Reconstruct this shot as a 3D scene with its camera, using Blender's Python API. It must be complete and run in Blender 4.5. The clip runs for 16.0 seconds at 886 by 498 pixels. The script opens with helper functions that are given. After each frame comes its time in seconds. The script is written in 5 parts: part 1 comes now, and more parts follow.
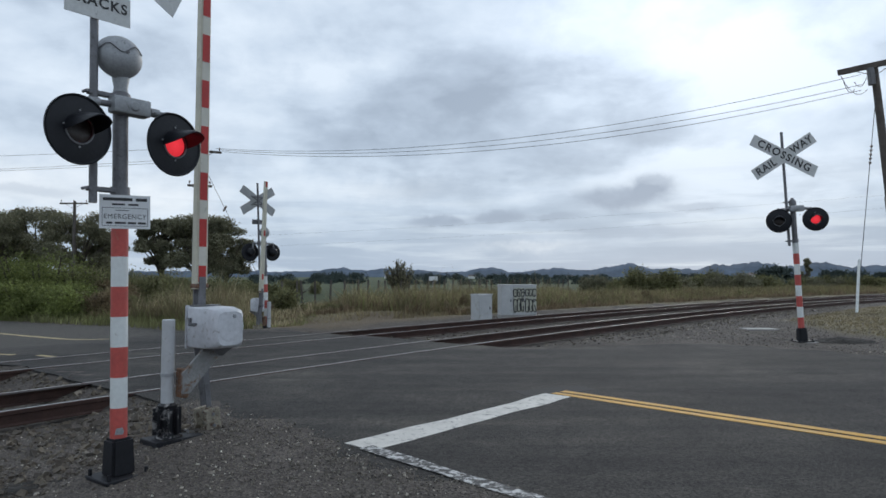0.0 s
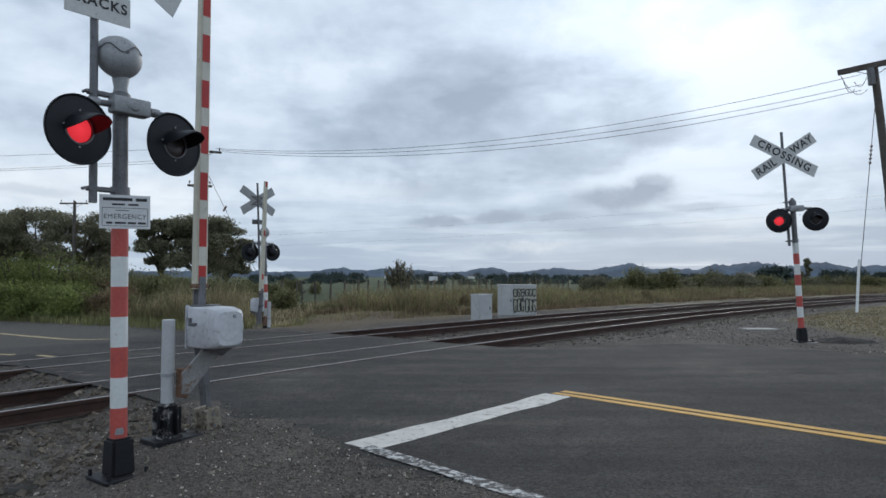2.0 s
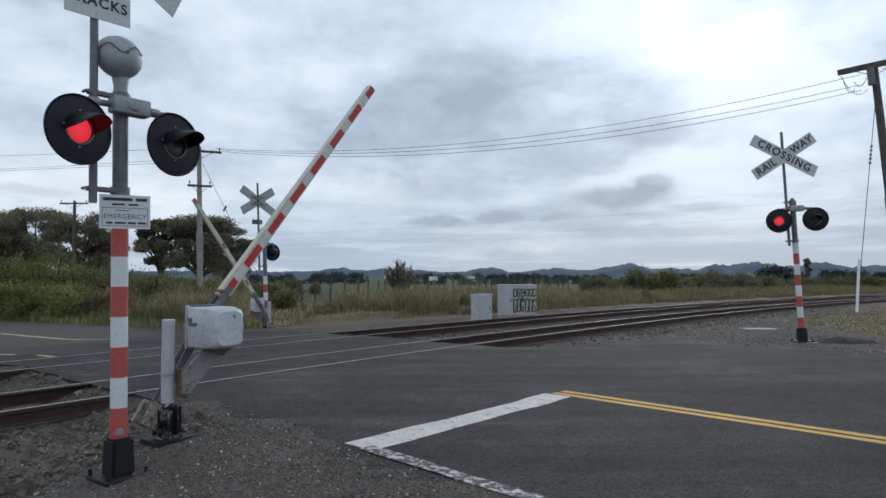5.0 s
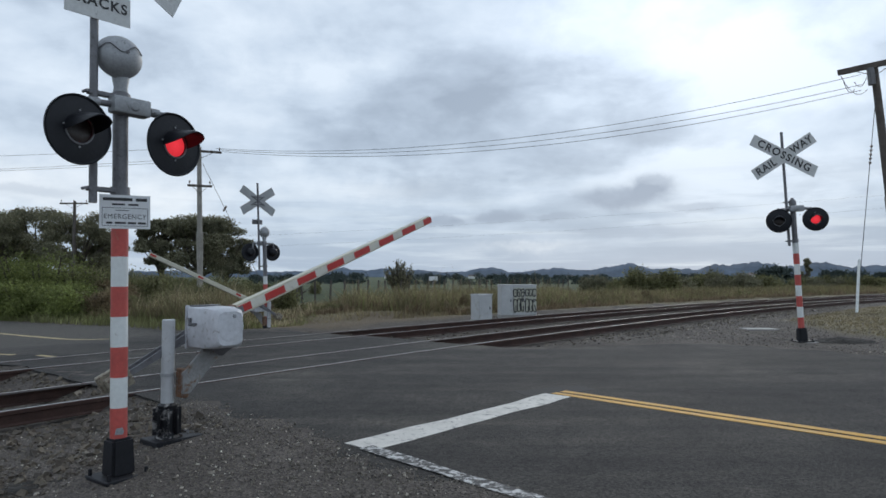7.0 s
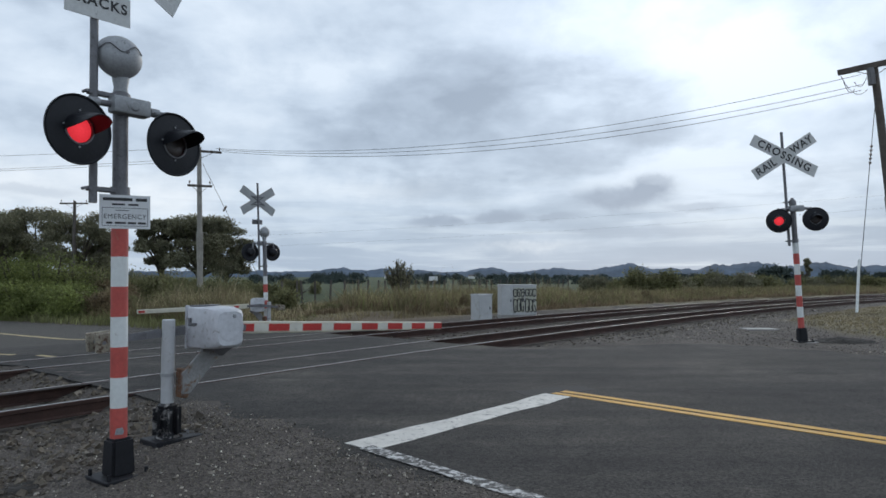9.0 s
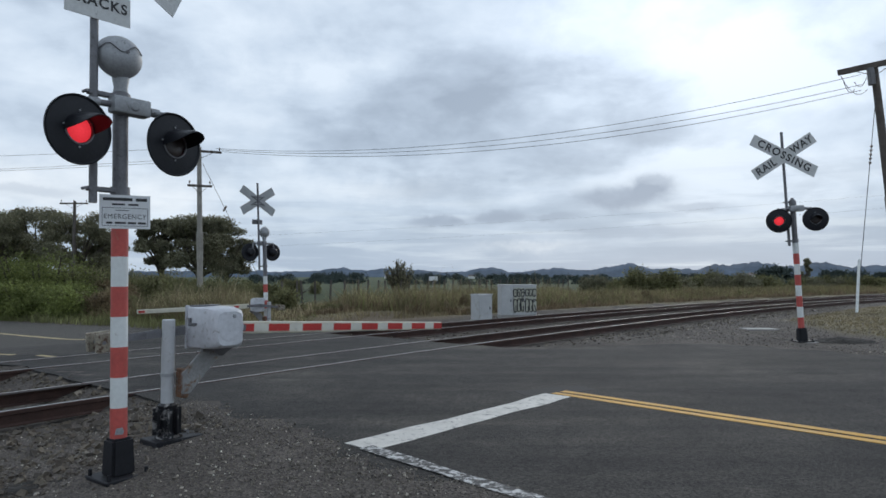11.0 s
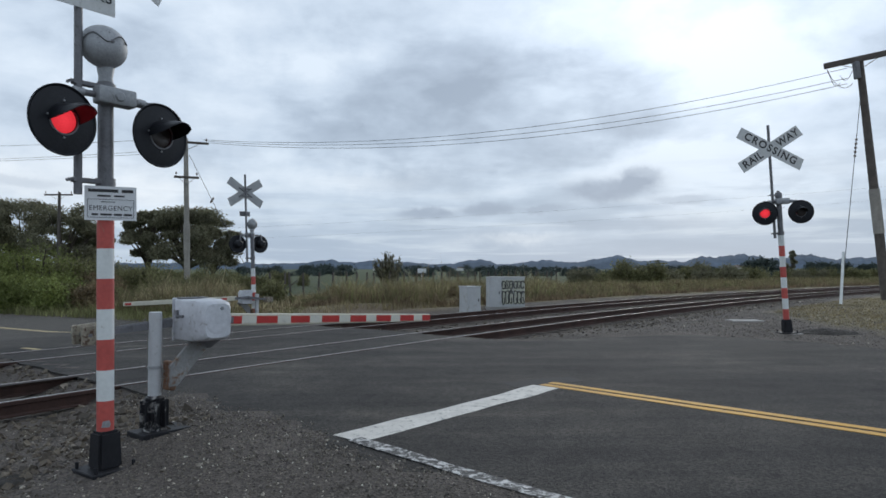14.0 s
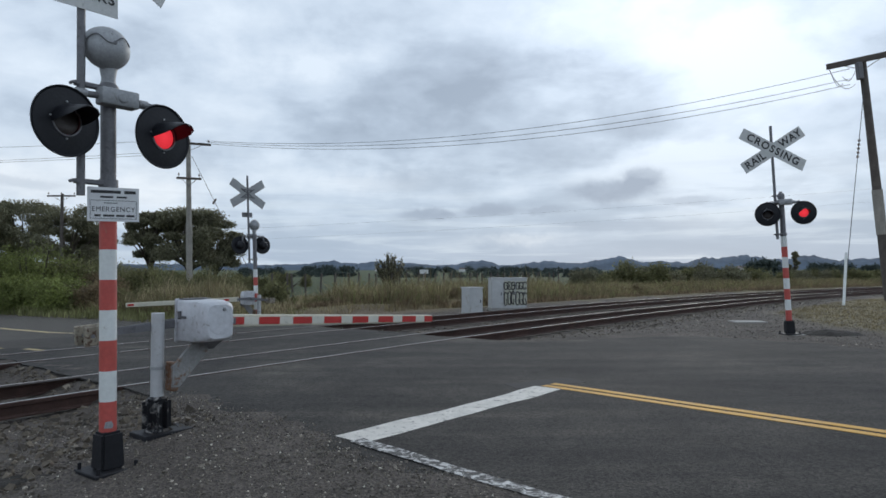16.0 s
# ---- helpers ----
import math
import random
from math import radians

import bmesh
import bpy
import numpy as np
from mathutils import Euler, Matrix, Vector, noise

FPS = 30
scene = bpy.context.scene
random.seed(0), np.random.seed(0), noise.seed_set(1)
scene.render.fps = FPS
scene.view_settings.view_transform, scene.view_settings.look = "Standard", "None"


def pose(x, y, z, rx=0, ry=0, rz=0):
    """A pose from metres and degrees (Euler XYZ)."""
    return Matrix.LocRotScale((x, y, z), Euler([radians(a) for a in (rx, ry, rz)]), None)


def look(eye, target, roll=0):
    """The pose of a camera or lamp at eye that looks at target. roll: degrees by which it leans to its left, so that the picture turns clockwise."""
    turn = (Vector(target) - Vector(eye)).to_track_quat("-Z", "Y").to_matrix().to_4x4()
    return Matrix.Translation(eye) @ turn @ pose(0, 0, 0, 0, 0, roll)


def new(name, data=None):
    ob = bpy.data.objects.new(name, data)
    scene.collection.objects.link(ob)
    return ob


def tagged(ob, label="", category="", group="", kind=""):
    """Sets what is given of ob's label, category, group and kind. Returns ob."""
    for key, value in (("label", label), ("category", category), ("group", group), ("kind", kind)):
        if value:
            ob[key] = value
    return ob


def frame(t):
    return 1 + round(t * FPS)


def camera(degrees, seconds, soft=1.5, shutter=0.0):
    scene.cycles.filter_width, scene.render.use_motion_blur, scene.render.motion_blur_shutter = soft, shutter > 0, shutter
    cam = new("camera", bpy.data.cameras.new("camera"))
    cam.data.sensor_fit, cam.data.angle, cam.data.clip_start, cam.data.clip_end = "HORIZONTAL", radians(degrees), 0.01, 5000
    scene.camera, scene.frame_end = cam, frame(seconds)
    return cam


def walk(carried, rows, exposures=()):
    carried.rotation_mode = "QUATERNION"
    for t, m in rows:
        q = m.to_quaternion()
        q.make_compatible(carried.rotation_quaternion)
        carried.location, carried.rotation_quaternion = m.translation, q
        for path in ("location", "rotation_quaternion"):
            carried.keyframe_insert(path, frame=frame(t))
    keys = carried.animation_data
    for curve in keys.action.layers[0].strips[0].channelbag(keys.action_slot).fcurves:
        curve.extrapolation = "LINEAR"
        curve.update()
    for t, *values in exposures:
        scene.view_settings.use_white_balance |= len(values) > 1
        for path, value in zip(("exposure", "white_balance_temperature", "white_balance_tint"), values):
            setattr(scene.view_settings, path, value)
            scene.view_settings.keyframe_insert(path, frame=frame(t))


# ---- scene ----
# ---- camera ----
LENS = 2 * math.degrees(math.atan(784 / 1180))
cam = camera(LENS, 16.0, soft=1.6)
EYE = (0.0, 0.0, 1.33)
PITCH = 2.378


def aim(yaw, pitch, roll=0.0):
    """Camera pose; yaw to the right and pitch upwards in degrees."""
    return pose(*EYE, 90 + PITCH + pitch, 0, -yaw) @ pose(0, 0, 0, 0, 0, roll)


walk(cam, [(0.0, aim(0, 0)), (11.2, aim(0, 0)), (11.5, aim(0.05, -0.03)), (12.0, aim(0.139, -0.06)),
           (12.5, aim(0.306, -0.166)), (13.0, aim(0.597, -0.389)), (13.5, aim(0.833, -0.575)),
           (14.0, aim(0.979, -0.679)), (14.5, aim(0.999, -0.693)), (15.0, aim(0.963, -0.671)),
           (15.5, aim(0.887, -0.649)), (16.0, aim(0.799, -0.594))])

# ---- world and sun: an overcast sky, brightest where the sun stands behind the cloud ----
SUN_AZ, SUN_EL = radians(22), radians(22)
SUN_DIR = Vector((math.sin(SUN_AZ) * math.cos(SUN_EL), math.cos(SUN_AZ) * math.cos(SUN_EL), math.sin(SUN_EL)))


class Nodes:
    """Short hand for a node tree."""

    def __init__(self, tree):
        self.tree = tree
        tree.nodes.clear()

    def add(self, kind, **inputs):
        n = self.tree.nodes.new(kind)
        for key, value in inputs.items():
            s = n.inputs[int(key[1:])] if key[0] == "i" and key[1:].isdigit() else n.inputs[key.replace("_", " ")]
            if isinstance(value, bpy.types.NodeSocket):
                self.tree.links.new(value, s)
            else:
                s.default_value = value
        return n

    def math(self, op, a, b=0.0, clamp=False):
        n = self.add("ShaderNodeMath", i0=a, i1=b)
        n.operation, n.use_clamp = op, clamp
        return n.outputs[0]

    def noise(self, vec, scale, detail=4.0, rough=0.55, distort=0.0):
        n = self.add("ShaderNodeTexNoise", Vector=vec, Scale=scale, Detail=detail, Roughness=rough, Distortion=distort)
        return n.outputs[0]

    def ramp(self, fac, stops):
        n = self.add("ShaderNodeValToRGB", Fac=fac)
        e = n.color_ramp.elements
        while len(e) < len(stops):
            e.new(0.5)
        for item, (p, col) in zip(e, stops):
            item.position = p
            item.color = (*col, 1) if len(col) == 3 else col
        return n.outputs[0]

    def mix(self, fac, a, b, blend="MIX"):
        n = self.tree.nodes.new("ShaderNodeMix")
        n.data_type, n.blend_type = "RGBA", blend
        for s, value in ((n.inputs[0], fac), (n.inputs[6], a), (n.inputs[7], b)):
            if isinstance(value, bpy.types.NodeSocket):
                self.tree.links.new(value, s)
            else:
                s.default_value = value if not isinstance(value, tuple) else (*value, 1) if len(value) == 3 else value
        return n.outputs[2]


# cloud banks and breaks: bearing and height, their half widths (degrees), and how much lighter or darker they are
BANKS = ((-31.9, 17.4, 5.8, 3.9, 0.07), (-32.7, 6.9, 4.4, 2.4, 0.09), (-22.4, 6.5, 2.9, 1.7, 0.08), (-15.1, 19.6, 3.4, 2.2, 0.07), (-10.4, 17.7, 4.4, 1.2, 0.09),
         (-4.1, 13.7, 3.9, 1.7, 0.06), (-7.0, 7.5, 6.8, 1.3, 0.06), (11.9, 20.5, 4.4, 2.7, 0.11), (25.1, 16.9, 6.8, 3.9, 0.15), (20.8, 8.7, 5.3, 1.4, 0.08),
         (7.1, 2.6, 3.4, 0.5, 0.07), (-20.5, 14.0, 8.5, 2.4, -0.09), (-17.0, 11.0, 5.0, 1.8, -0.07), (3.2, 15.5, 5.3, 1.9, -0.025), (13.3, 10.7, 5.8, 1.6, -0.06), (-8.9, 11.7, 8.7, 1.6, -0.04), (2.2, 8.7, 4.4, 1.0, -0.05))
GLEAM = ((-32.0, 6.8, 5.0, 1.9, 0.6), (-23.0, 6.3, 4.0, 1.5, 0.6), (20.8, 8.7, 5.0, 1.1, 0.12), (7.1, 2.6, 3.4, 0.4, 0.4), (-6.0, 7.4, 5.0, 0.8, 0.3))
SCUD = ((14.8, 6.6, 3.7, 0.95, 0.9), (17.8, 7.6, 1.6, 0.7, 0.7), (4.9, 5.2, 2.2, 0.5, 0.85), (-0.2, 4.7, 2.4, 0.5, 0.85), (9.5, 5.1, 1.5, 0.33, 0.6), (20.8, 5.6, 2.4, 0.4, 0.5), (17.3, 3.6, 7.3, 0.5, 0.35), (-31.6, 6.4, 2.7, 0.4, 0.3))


def make_world():
    world = bpy.data.worlds.new("overcast_sky")
    world.use_nodes = True
    scene.world = world
    k = Nodes(world.node_tree)
    sky = k.add("ShaderNodeTexSky")
    sky.sky_type, sky.sun_disc = "NISHITA", False
    sky.sun_elevation, sky.sun_rotation = SUN_EL, SUN_AZ
    way = k.add("ShaderNodeTexCoord").outputs["Generated"]
    sep = k.add("ShaderNodeSeparateXYZ", Vector=way)
    z = k.math("MAXIMUM", sep.outputs[2], 0.0)
    flat = k.math("ADD", z, 0.30)
    plane = k.add("ShaderNodeCombineXYZ", X=k.math("DIVIDE", sep.outputs[0], flat), Y=k.math("DIVIDE", sep.outputs[1], flat), Z=k.math("MULTIPLY", z, 1.5)).outputs[0]
    big = k.noise(plane, 1.5, 2, 0.45, 0.3)
    mid = k.noise(plane, 3.1, 5, 0.5, 0.35)
    fine = k.noise(plane, 8.0, 5, 0.55, 0.2)
    both = k.math("ADD", k.math("MULTIPLY", big, 0.45), k.math("ADD", k.math("MULTIPLY", mid, 0.36), k.math("MULTIPLY", fine, 0.19)))
    # bearing and height in degrees, frayed by noise, for the banks
    bearing = k.math("MULTIPLY", k.math("ARCTAN2", sep.outputs[0], sep.outputs[1]), 57.2958)
    height = k.math("MULTIPLY", k.math("ARCSINE", sep.outputs[2]), 57.2958)
    fray = k.add("ShaderNodeTexNoise", Vector=way, Scale=17.0, Detail=5.0, Roughness=0.62).outputs["Color"]
    at = k.add("ShaderNodeCombineXYZ", X=bearing, Y=height, Z=0.5).outputs[0]

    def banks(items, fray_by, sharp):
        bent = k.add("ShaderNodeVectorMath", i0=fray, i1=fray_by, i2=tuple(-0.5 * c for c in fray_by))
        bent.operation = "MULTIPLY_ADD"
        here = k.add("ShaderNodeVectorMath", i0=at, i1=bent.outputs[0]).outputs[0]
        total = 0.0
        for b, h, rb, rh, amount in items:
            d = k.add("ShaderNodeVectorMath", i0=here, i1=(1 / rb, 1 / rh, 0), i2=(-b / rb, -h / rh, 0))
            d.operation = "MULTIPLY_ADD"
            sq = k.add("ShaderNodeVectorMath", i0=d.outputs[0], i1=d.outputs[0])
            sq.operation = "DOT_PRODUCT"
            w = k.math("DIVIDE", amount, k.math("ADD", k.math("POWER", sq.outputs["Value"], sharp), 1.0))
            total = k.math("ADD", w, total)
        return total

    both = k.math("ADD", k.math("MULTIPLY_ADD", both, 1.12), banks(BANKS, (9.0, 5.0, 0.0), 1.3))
    both.node.inputs[0].links[0].from_node.inputs[2].default_value = -0.068
    cloud = k.ramp(both, [(0.34, (0.36, 0.44, 0.555)), (0.44, (0.49, 0.59, 0.725)), (0.52, (0.64, 0.755, 0.90)), (0.63, (0.80, 0.91, 1.04))])
    dot = k.add("ShaderNodeVectorMath", i0=way, i1=tuple(SUN_DIR))
    dot.operation = "DOT_PRODUCT"
    near_sun = k.math("POWER", k.math("MAXIMUM", dot.outputs["Value"], 0.0), 30.0)
    glow = k.math("MULTIPLY_ADD", near_sun, 0.24)
    glow.node.inputs[2].default_value = 0.97
    lit = k.mix(1.0, cloud, k.add("ShaderNodeCombineXYZ", X=glow, Y=glow, Z=glow).outputs[0], "MULTIPLY")
    # flat-bottomed darker scud, and a bluer veil of rain low over the horizon
    scud_at = k.add("ShaderNodeCombineXYZ", X=k.math("MULTIPLY", sep.outputs[0], 3.2), Y=k.math("MULTIPLY", sep.outputs[1], 3.2), Z=k.math("MULTIPLY", z, 10.0)).outputs[0]
    scud = k.ramp(k.noise(scud_at, 2.1, 6, 0.5, 0.15), [(0.525, (0, 0, 0)), (0.585, (1, 1, 1))])
    low = k.ramp(sep.outputs[2], [(0.01, (0, 0, 0)), (0.04, (1, 1, 1)), (0.14, (0.9, 0.9, 0.9)), (0.24, (0, 0, 0))])
    lit = k.mix(k.math("MULTIPLY", k.math("MULTIPLY", scud, low), 0.30), lit, (0.36, 0.44, 0.56))
    veil = k.ramp(sep.outputs[2], [(0.0, (0.9, 0.9, 0.9)), (0.06, (0.62, 0.62, 0.62)), (0.16, (0.32, 0.32, 0.32)), (0.30, (0, 0, 0))])
    lit = k.mix(k.math("MULTIPLY", veil, k.math("SUBTRACT", 1.25, mid), True), lit, (0.48, 0.59, 0.72))
    rain = k.ramp(sep.outputs[2], [(0.0, (0.85, 0.85, 0.85)), (0.035, (0.6, 0.6, 0.6)), (0.085, (0, 0, 0))])
    lit = k.mix(rain, lit, (0.39, 0.49, 0.63))
    # thin layers lying flat towards the horizon
    layers = k.noise(k.add("ShaderNodeCombineXYZ", X=k.math("MULTIPLY", bearing, 0.055), Y=k.math("MULTIPLY", height, 0.75), Z=0.0).outputs[0], 1.0, 6, 0.6, 0.4)
    lowest = k.ramp(sep.outputs[2], [(0.0, (0.75, 0.75, 0.75)), (0.08, (0.6, 0.6, 0.6)), (0.17, (0, 0, 0))])
    lit = k.mix(k.math("MULTIPLY", lowest, k.ramp(layers, [(0.50, (0, 0, 0)), (0.64, (1, 1, 1))])), lit, (0.70, 0.80, 0.90))
    lit = k.mix(k.math("MULTIPLY", lowest, k.ramp(layers, [(0.36, (0.8, 0.8, 0.8)), (0.48, (0, 0, 0))])), lit, (0.385, 0.485, 0.62))
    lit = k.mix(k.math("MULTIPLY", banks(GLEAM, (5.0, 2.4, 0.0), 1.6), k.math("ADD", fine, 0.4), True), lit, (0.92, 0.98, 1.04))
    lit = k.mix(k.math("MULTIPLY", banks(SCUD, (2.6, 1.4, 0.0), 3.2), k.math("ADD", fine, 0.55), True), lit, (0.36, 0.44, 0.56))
    blue = k.mix(1.0, sky.outputs[0], (0.09, 0.09, 0.09), "MULTIPLY")
    total = k.mix(0.97, blue, lit)
    bg = k.add("ShaderNodeBackground", Color=total, Strength=1.0)
    out = k.add("ShaderNodeOutputWorld")
    k.tree.links.new(bg.outputs[0], out.inputs[0])


make_world()
sun = new("sun", bpy.data.lights.new("sun", "SUN"))
sun.data.energy, sun.data.angle, sun.data.color = 0.7, radians(24), (1.0, 0.97, 0.92)
sun.matrix_world = look(SUN_DIR * 50, (0, 0, 0))
scene.view_settings.exposure = 0.0


# ---- materials ----
def material(name, colour, rough=0.6, metal=0.0, vary=0.25, scale=3.0, grain=40.0, bump=0.2, dirt=None, dirt_at=0.62, island=False, random_hue=0.0, spec=0.5, bump_at=0.01, pale=0.6, through_leaf=0.0):
    """A surface with broad stains and fine grain. colour: base colour; dirt: colour of the stains."""
    m = bpy.data.materials.new(name)
    m.use_nodes = True
    k = Nodes(m.node_tree)
    at = k.add("ShaderNodeTexCoord").outputs["Object"]
    broad = k.noise(at, scale, 5, 0.6, 0.3)
    small = k.noise(at, grain, 3, 0.6)
    lo, hi = 1 - vary, 1 + vary
    shade = k.ramp(broad, [(0.3, tuple(c * lo for c in colour)), (0.7, tuple(min(c * hi, 1) for c in colour))])
    g = k.ramp(small, [(0.3, (lo, lo, lo)), (0.7, (hi, hi, hi))])
    col = k.mix(0.6, shade, k.mix(1.0, shade, g, "MULTIPLY"))
    if dirt:
        spot = k.noise(at, scale * 3.1, 6, 0.65, 0.6)
        col = k.mix(k.ramp(spot, [(dirt_at - 0.05, (0, 0, 0)), (dirt_at + 0.06, (1, 1, 1))]), col, dirt)
    if island or random_hue:
        r = k.add("ShaderNodeNewGeometry").outputs["Random Per Island"] if island else k.add("ShaderNodeObjectInfo").outputs["Random"]
        a = max(random_hue, 0.2)
        col = k.mix(1.0, col, k.ramp(r, [(0.0, (1 - a, 1 - a, 1 - a)), (0.5, (1, 1 - a * 0.1, 1 - a * 0.3)), (0.93, (1 + a, 1 + a, 1 + a * 0.7)), (1.0, (1 + pale, 1 + pale, 1 + pale * 0.9))]), "MULTIPLY")
    b = k.add("ShaderNodeBump", Height=small, Strength=bump, Distance=bump_at)
    s = k.add("ShaderNodeBsdfPrincipled", Base_Color=col, Roughness=k.math("MULTIPLY_ADD", broad, 0.2, False), Metallic=metal, Normal=b.outputs[0])
    s.inputs["Roughness"].links[0].from_node.inputs[2].default_value = max(rough - 0.1, 0.03)
    s.inputs["Specular IOR Level"].default_value = spec
    out = k.add("ShaderNodeOutputMaterial")
    if through_leaf:
        both = k.add("ShaderNodeMixShader", i0=through_leaf, i1=s.outputs[0], i2=k.add("ShaderNodeBsdfTranslucent", Color=col).outputs[0])
        k.tree.links.new(both.outputs[0], out.inputs[0])
    else:
        k.tree.links.new(s.outputs[0], out.inputs[0])
    return m


def glowing(name, colour, strength):
    m = bpy.data.materials.new(name)
    m.use_nodes = True
    k = Nodes(m.node_tree)
    at = k.add("ShaderNodeTexCoord").outputs["Object"]
    ln = k.add("ShaderNodeVectorMath", i0=at)
    ln.operation = "LENGTH"
    core = k.ramp(ln.outputs["Value"], [(0.0, (1, 1, 1)), (0.1, (0.35, 0.35, 0.35))])
    n = k.math("MULTIPLY", core, k.math("ADD", k.noise(at, 90, 2), 0.5))
    e = k.add("ShaderNodeEmission", Color=k.mix(n, tuple(c * 0.6 for c in colour), (min(colour[0] * 1.1, 1), colour[1] * 1.9, colour[2] * 1.8)), Strength=strength)
    out = k.add("ShaderNodeOutputMaterial")
    k.tree.links.new(e.outputs[0], out.inputs[0])
    return m


def asphalt_material():
    m = bpy.data.materials.new("asphalt")
    m.use_nodes = True
    k = Nodes(m.node_tree)
    at = k.add("ShaderNodeTexCoord").outputs["Object"]
    patch = k.noise(at, 0.35, 5, 0.6, 0.8)
    blot = k.noise(at, 2.2, 6, 0.65, 0.5)
    chips = k.add("ShaderNodeTexVoronoi", Vector=at, Scale=60.0)
    grit = k.noise(at, 160, 2, 0.7)
    wide = k.noise(at, 0.22, 4, 0.55, 0.6)
    turned = k.add("ShaderNodeMapping", Vector=at, Rotation=(0, 0, radians(45)), Scale=(0.16, 1.5, 1.0)).outputs[0]
    streak = k.noise(turned, 1.0, 5, 0.6, 0.5)
    col = k.ramp(patch, [(0.32, (0.0245, 0.0228, 0.0222)), (0.5, (0.034, 0.0315, 0.0306)), (0.7, (0.053, 0.049, 0.0455))])
    col = k.mix(1.0, col, k.ramp(wide, [(0.38, (0.62, 0.62, 0.63)), (0.62, (1.22, 1.21, 1.13))]), "MULTIPLY")
    col = k.mix(1.0, col, k.ramp(streak, [(0.34, (0.66, 0.66, 0.67)), (0.5, (0.98, 0.98, 0.98)), (0.66, (1.42, 1.40, 1.32))]), "MULTIPLY")
    col = k.mix(0.9, col, k.mix(1.0, col, k.ramp(blot, [(0.28, (0.6, 0.6, 0.61)), (0.5, (1, 1, 1)), (0.72, (1.35, 1.33, 1.28))]), "MULTIPLY"))
    old_seal = k.math("SUBTRACT", k.math("MULTIPLY", k.add("ShaderNodeSeparateXYZ", Vector=at).outputs[0], -0.28), k.math("ADD", blot, 1.3), True)
    col = k.mix(k.math("MULTIPLY", old_seal, 0.8), col, (0.085, 0.077, 0.068))
    col = k.mix(0.8, col, k.mix(1.0, col, k.ramp(chips.outputs["Color"], [(0.15, (0.35, 0.35, 0.35)), (0.85, (1.9, 1.88, 1.82))]), "MULTIPLY"))
    pale = k.ramp(k.noise(at, 38, 3, 0.7), [(0.66, (0, 0, 0)), (0.71, (1, 1, 1))])
    col = k.mix(k.math("MULTIPLY", pale, 0.5), col, (0.24, 0.23, 0.21))
    hole = k.ramp(k.noise(at, 9, 6, 0.7, 0.4), [(0.30, (1, 1, 1)), (0.36, (0, 0, 0))])
    col = k.mix(k.math("MULTIPLY", hole, 0.6), col, (0.018, 0.018, 0.019))
    b = k.add("ShaderNodeBump", Height=k.math("ADD", chips.outputs["Distance"], grit), Strength=0.55, Distance=0.008)
    s = k.add("ShaderNodeBsdfPrincipled", Base_Color=col, Roughness=0.86, Normal=b.outputs[0])
    s.inputs["Specular IOR Level"].default_value = 0.3
    out = k.add("ShaderNodeOutputMaterial")
    k.tree.links.new(s.outputs[0], out.inputs[0])
    return m


def ground_material():
    """Gravel, soil, dry grass and pasture, told apart by the sheet's zone attribute (red: gravel, green: pasture, blue: soil)."""
    m = bpy.data.materials.new("open_ground")
    m.use_nodes = True
    k = Nodes(m.node_tree)
    at = k.add("ShaderNodeTexCoord").outputs["Object"]
    zone = k.add("ShaderNodeSeparateColor", Color=k.add("ShaderNodeAttribute").outputs["Color"])
    zone.inputs[0].links[0].from_node.attribute_name = "zone"
    stones = k.add("ShaderNodeTexVoronoi", Vector=at, Scale=58.0)
    big = k.noise(at, 0.6, 5, 0.6, 0.6)
    small = k.noise(at, 22, 4, 0.7)
    gravel = k.ramp(big, [(0.3, (0.070, 0.060, 0.053)), (0.7, (0.128, 0.110, 0.097))])
    gravel = k.mix(0.8, gravel, k.mix(1.0, gravel, k.ramp(stones.outputs["Color"], [(0.1, (0.5, 0.5, 0.51)), (0.9, (1.55, 1.54, 1.5))]), "MULTIPLY"))
    pale = k.ramp(k.noise(at, 31, 3, 0.7), [(0.68, (0, 0, 0)), (0.73, (1, 1, 1))])
    gravel = k.mix(k.math("MULTIPLY", pale, 0.55), gravel, (0.30, 0.29, 0.27))
    soil = k.ramp(small, [(0.3, (0.085, 0.062, 0.042)), (0.7, (0.19, 0.145, 0.10))])
    dry = k.ramp(k.noise(at, 5, 6, 0.7), [(0.3, (0.12, 0.105, 0.06)), (0.7, (0.26, 0.215, 0.13))])
    green = k.ramp(k.noise(at, 0.02, 5, 0.6), [(0.35, (0.042, 0.055, 0.024)), (0.65, (0.08, 0.10, 0.042))])
    col = k.mix(zone.outputs[1], dry, green)
    col = k.mix(zone.outputs[2], col, soil)
    col = k.mix(zone.outputs[0], col, gravel)
    b = k.add("ShaderNodeBump", Height=stones.outputs["Distance"], Strength=0.8, Distance=0.02)
    s = k.add("ShaderNodeBsdfPrincipled", Base_Color=col, Roughness=0.9, Normal=b.outputs[0])
    s.inputs["Specular IOR Level"].default_value = 0.25
    out = k.add("ShaderNodeOutputMaterial")
    k.tree.links.new(s.outputs[0], out.inputs[0])
    return m


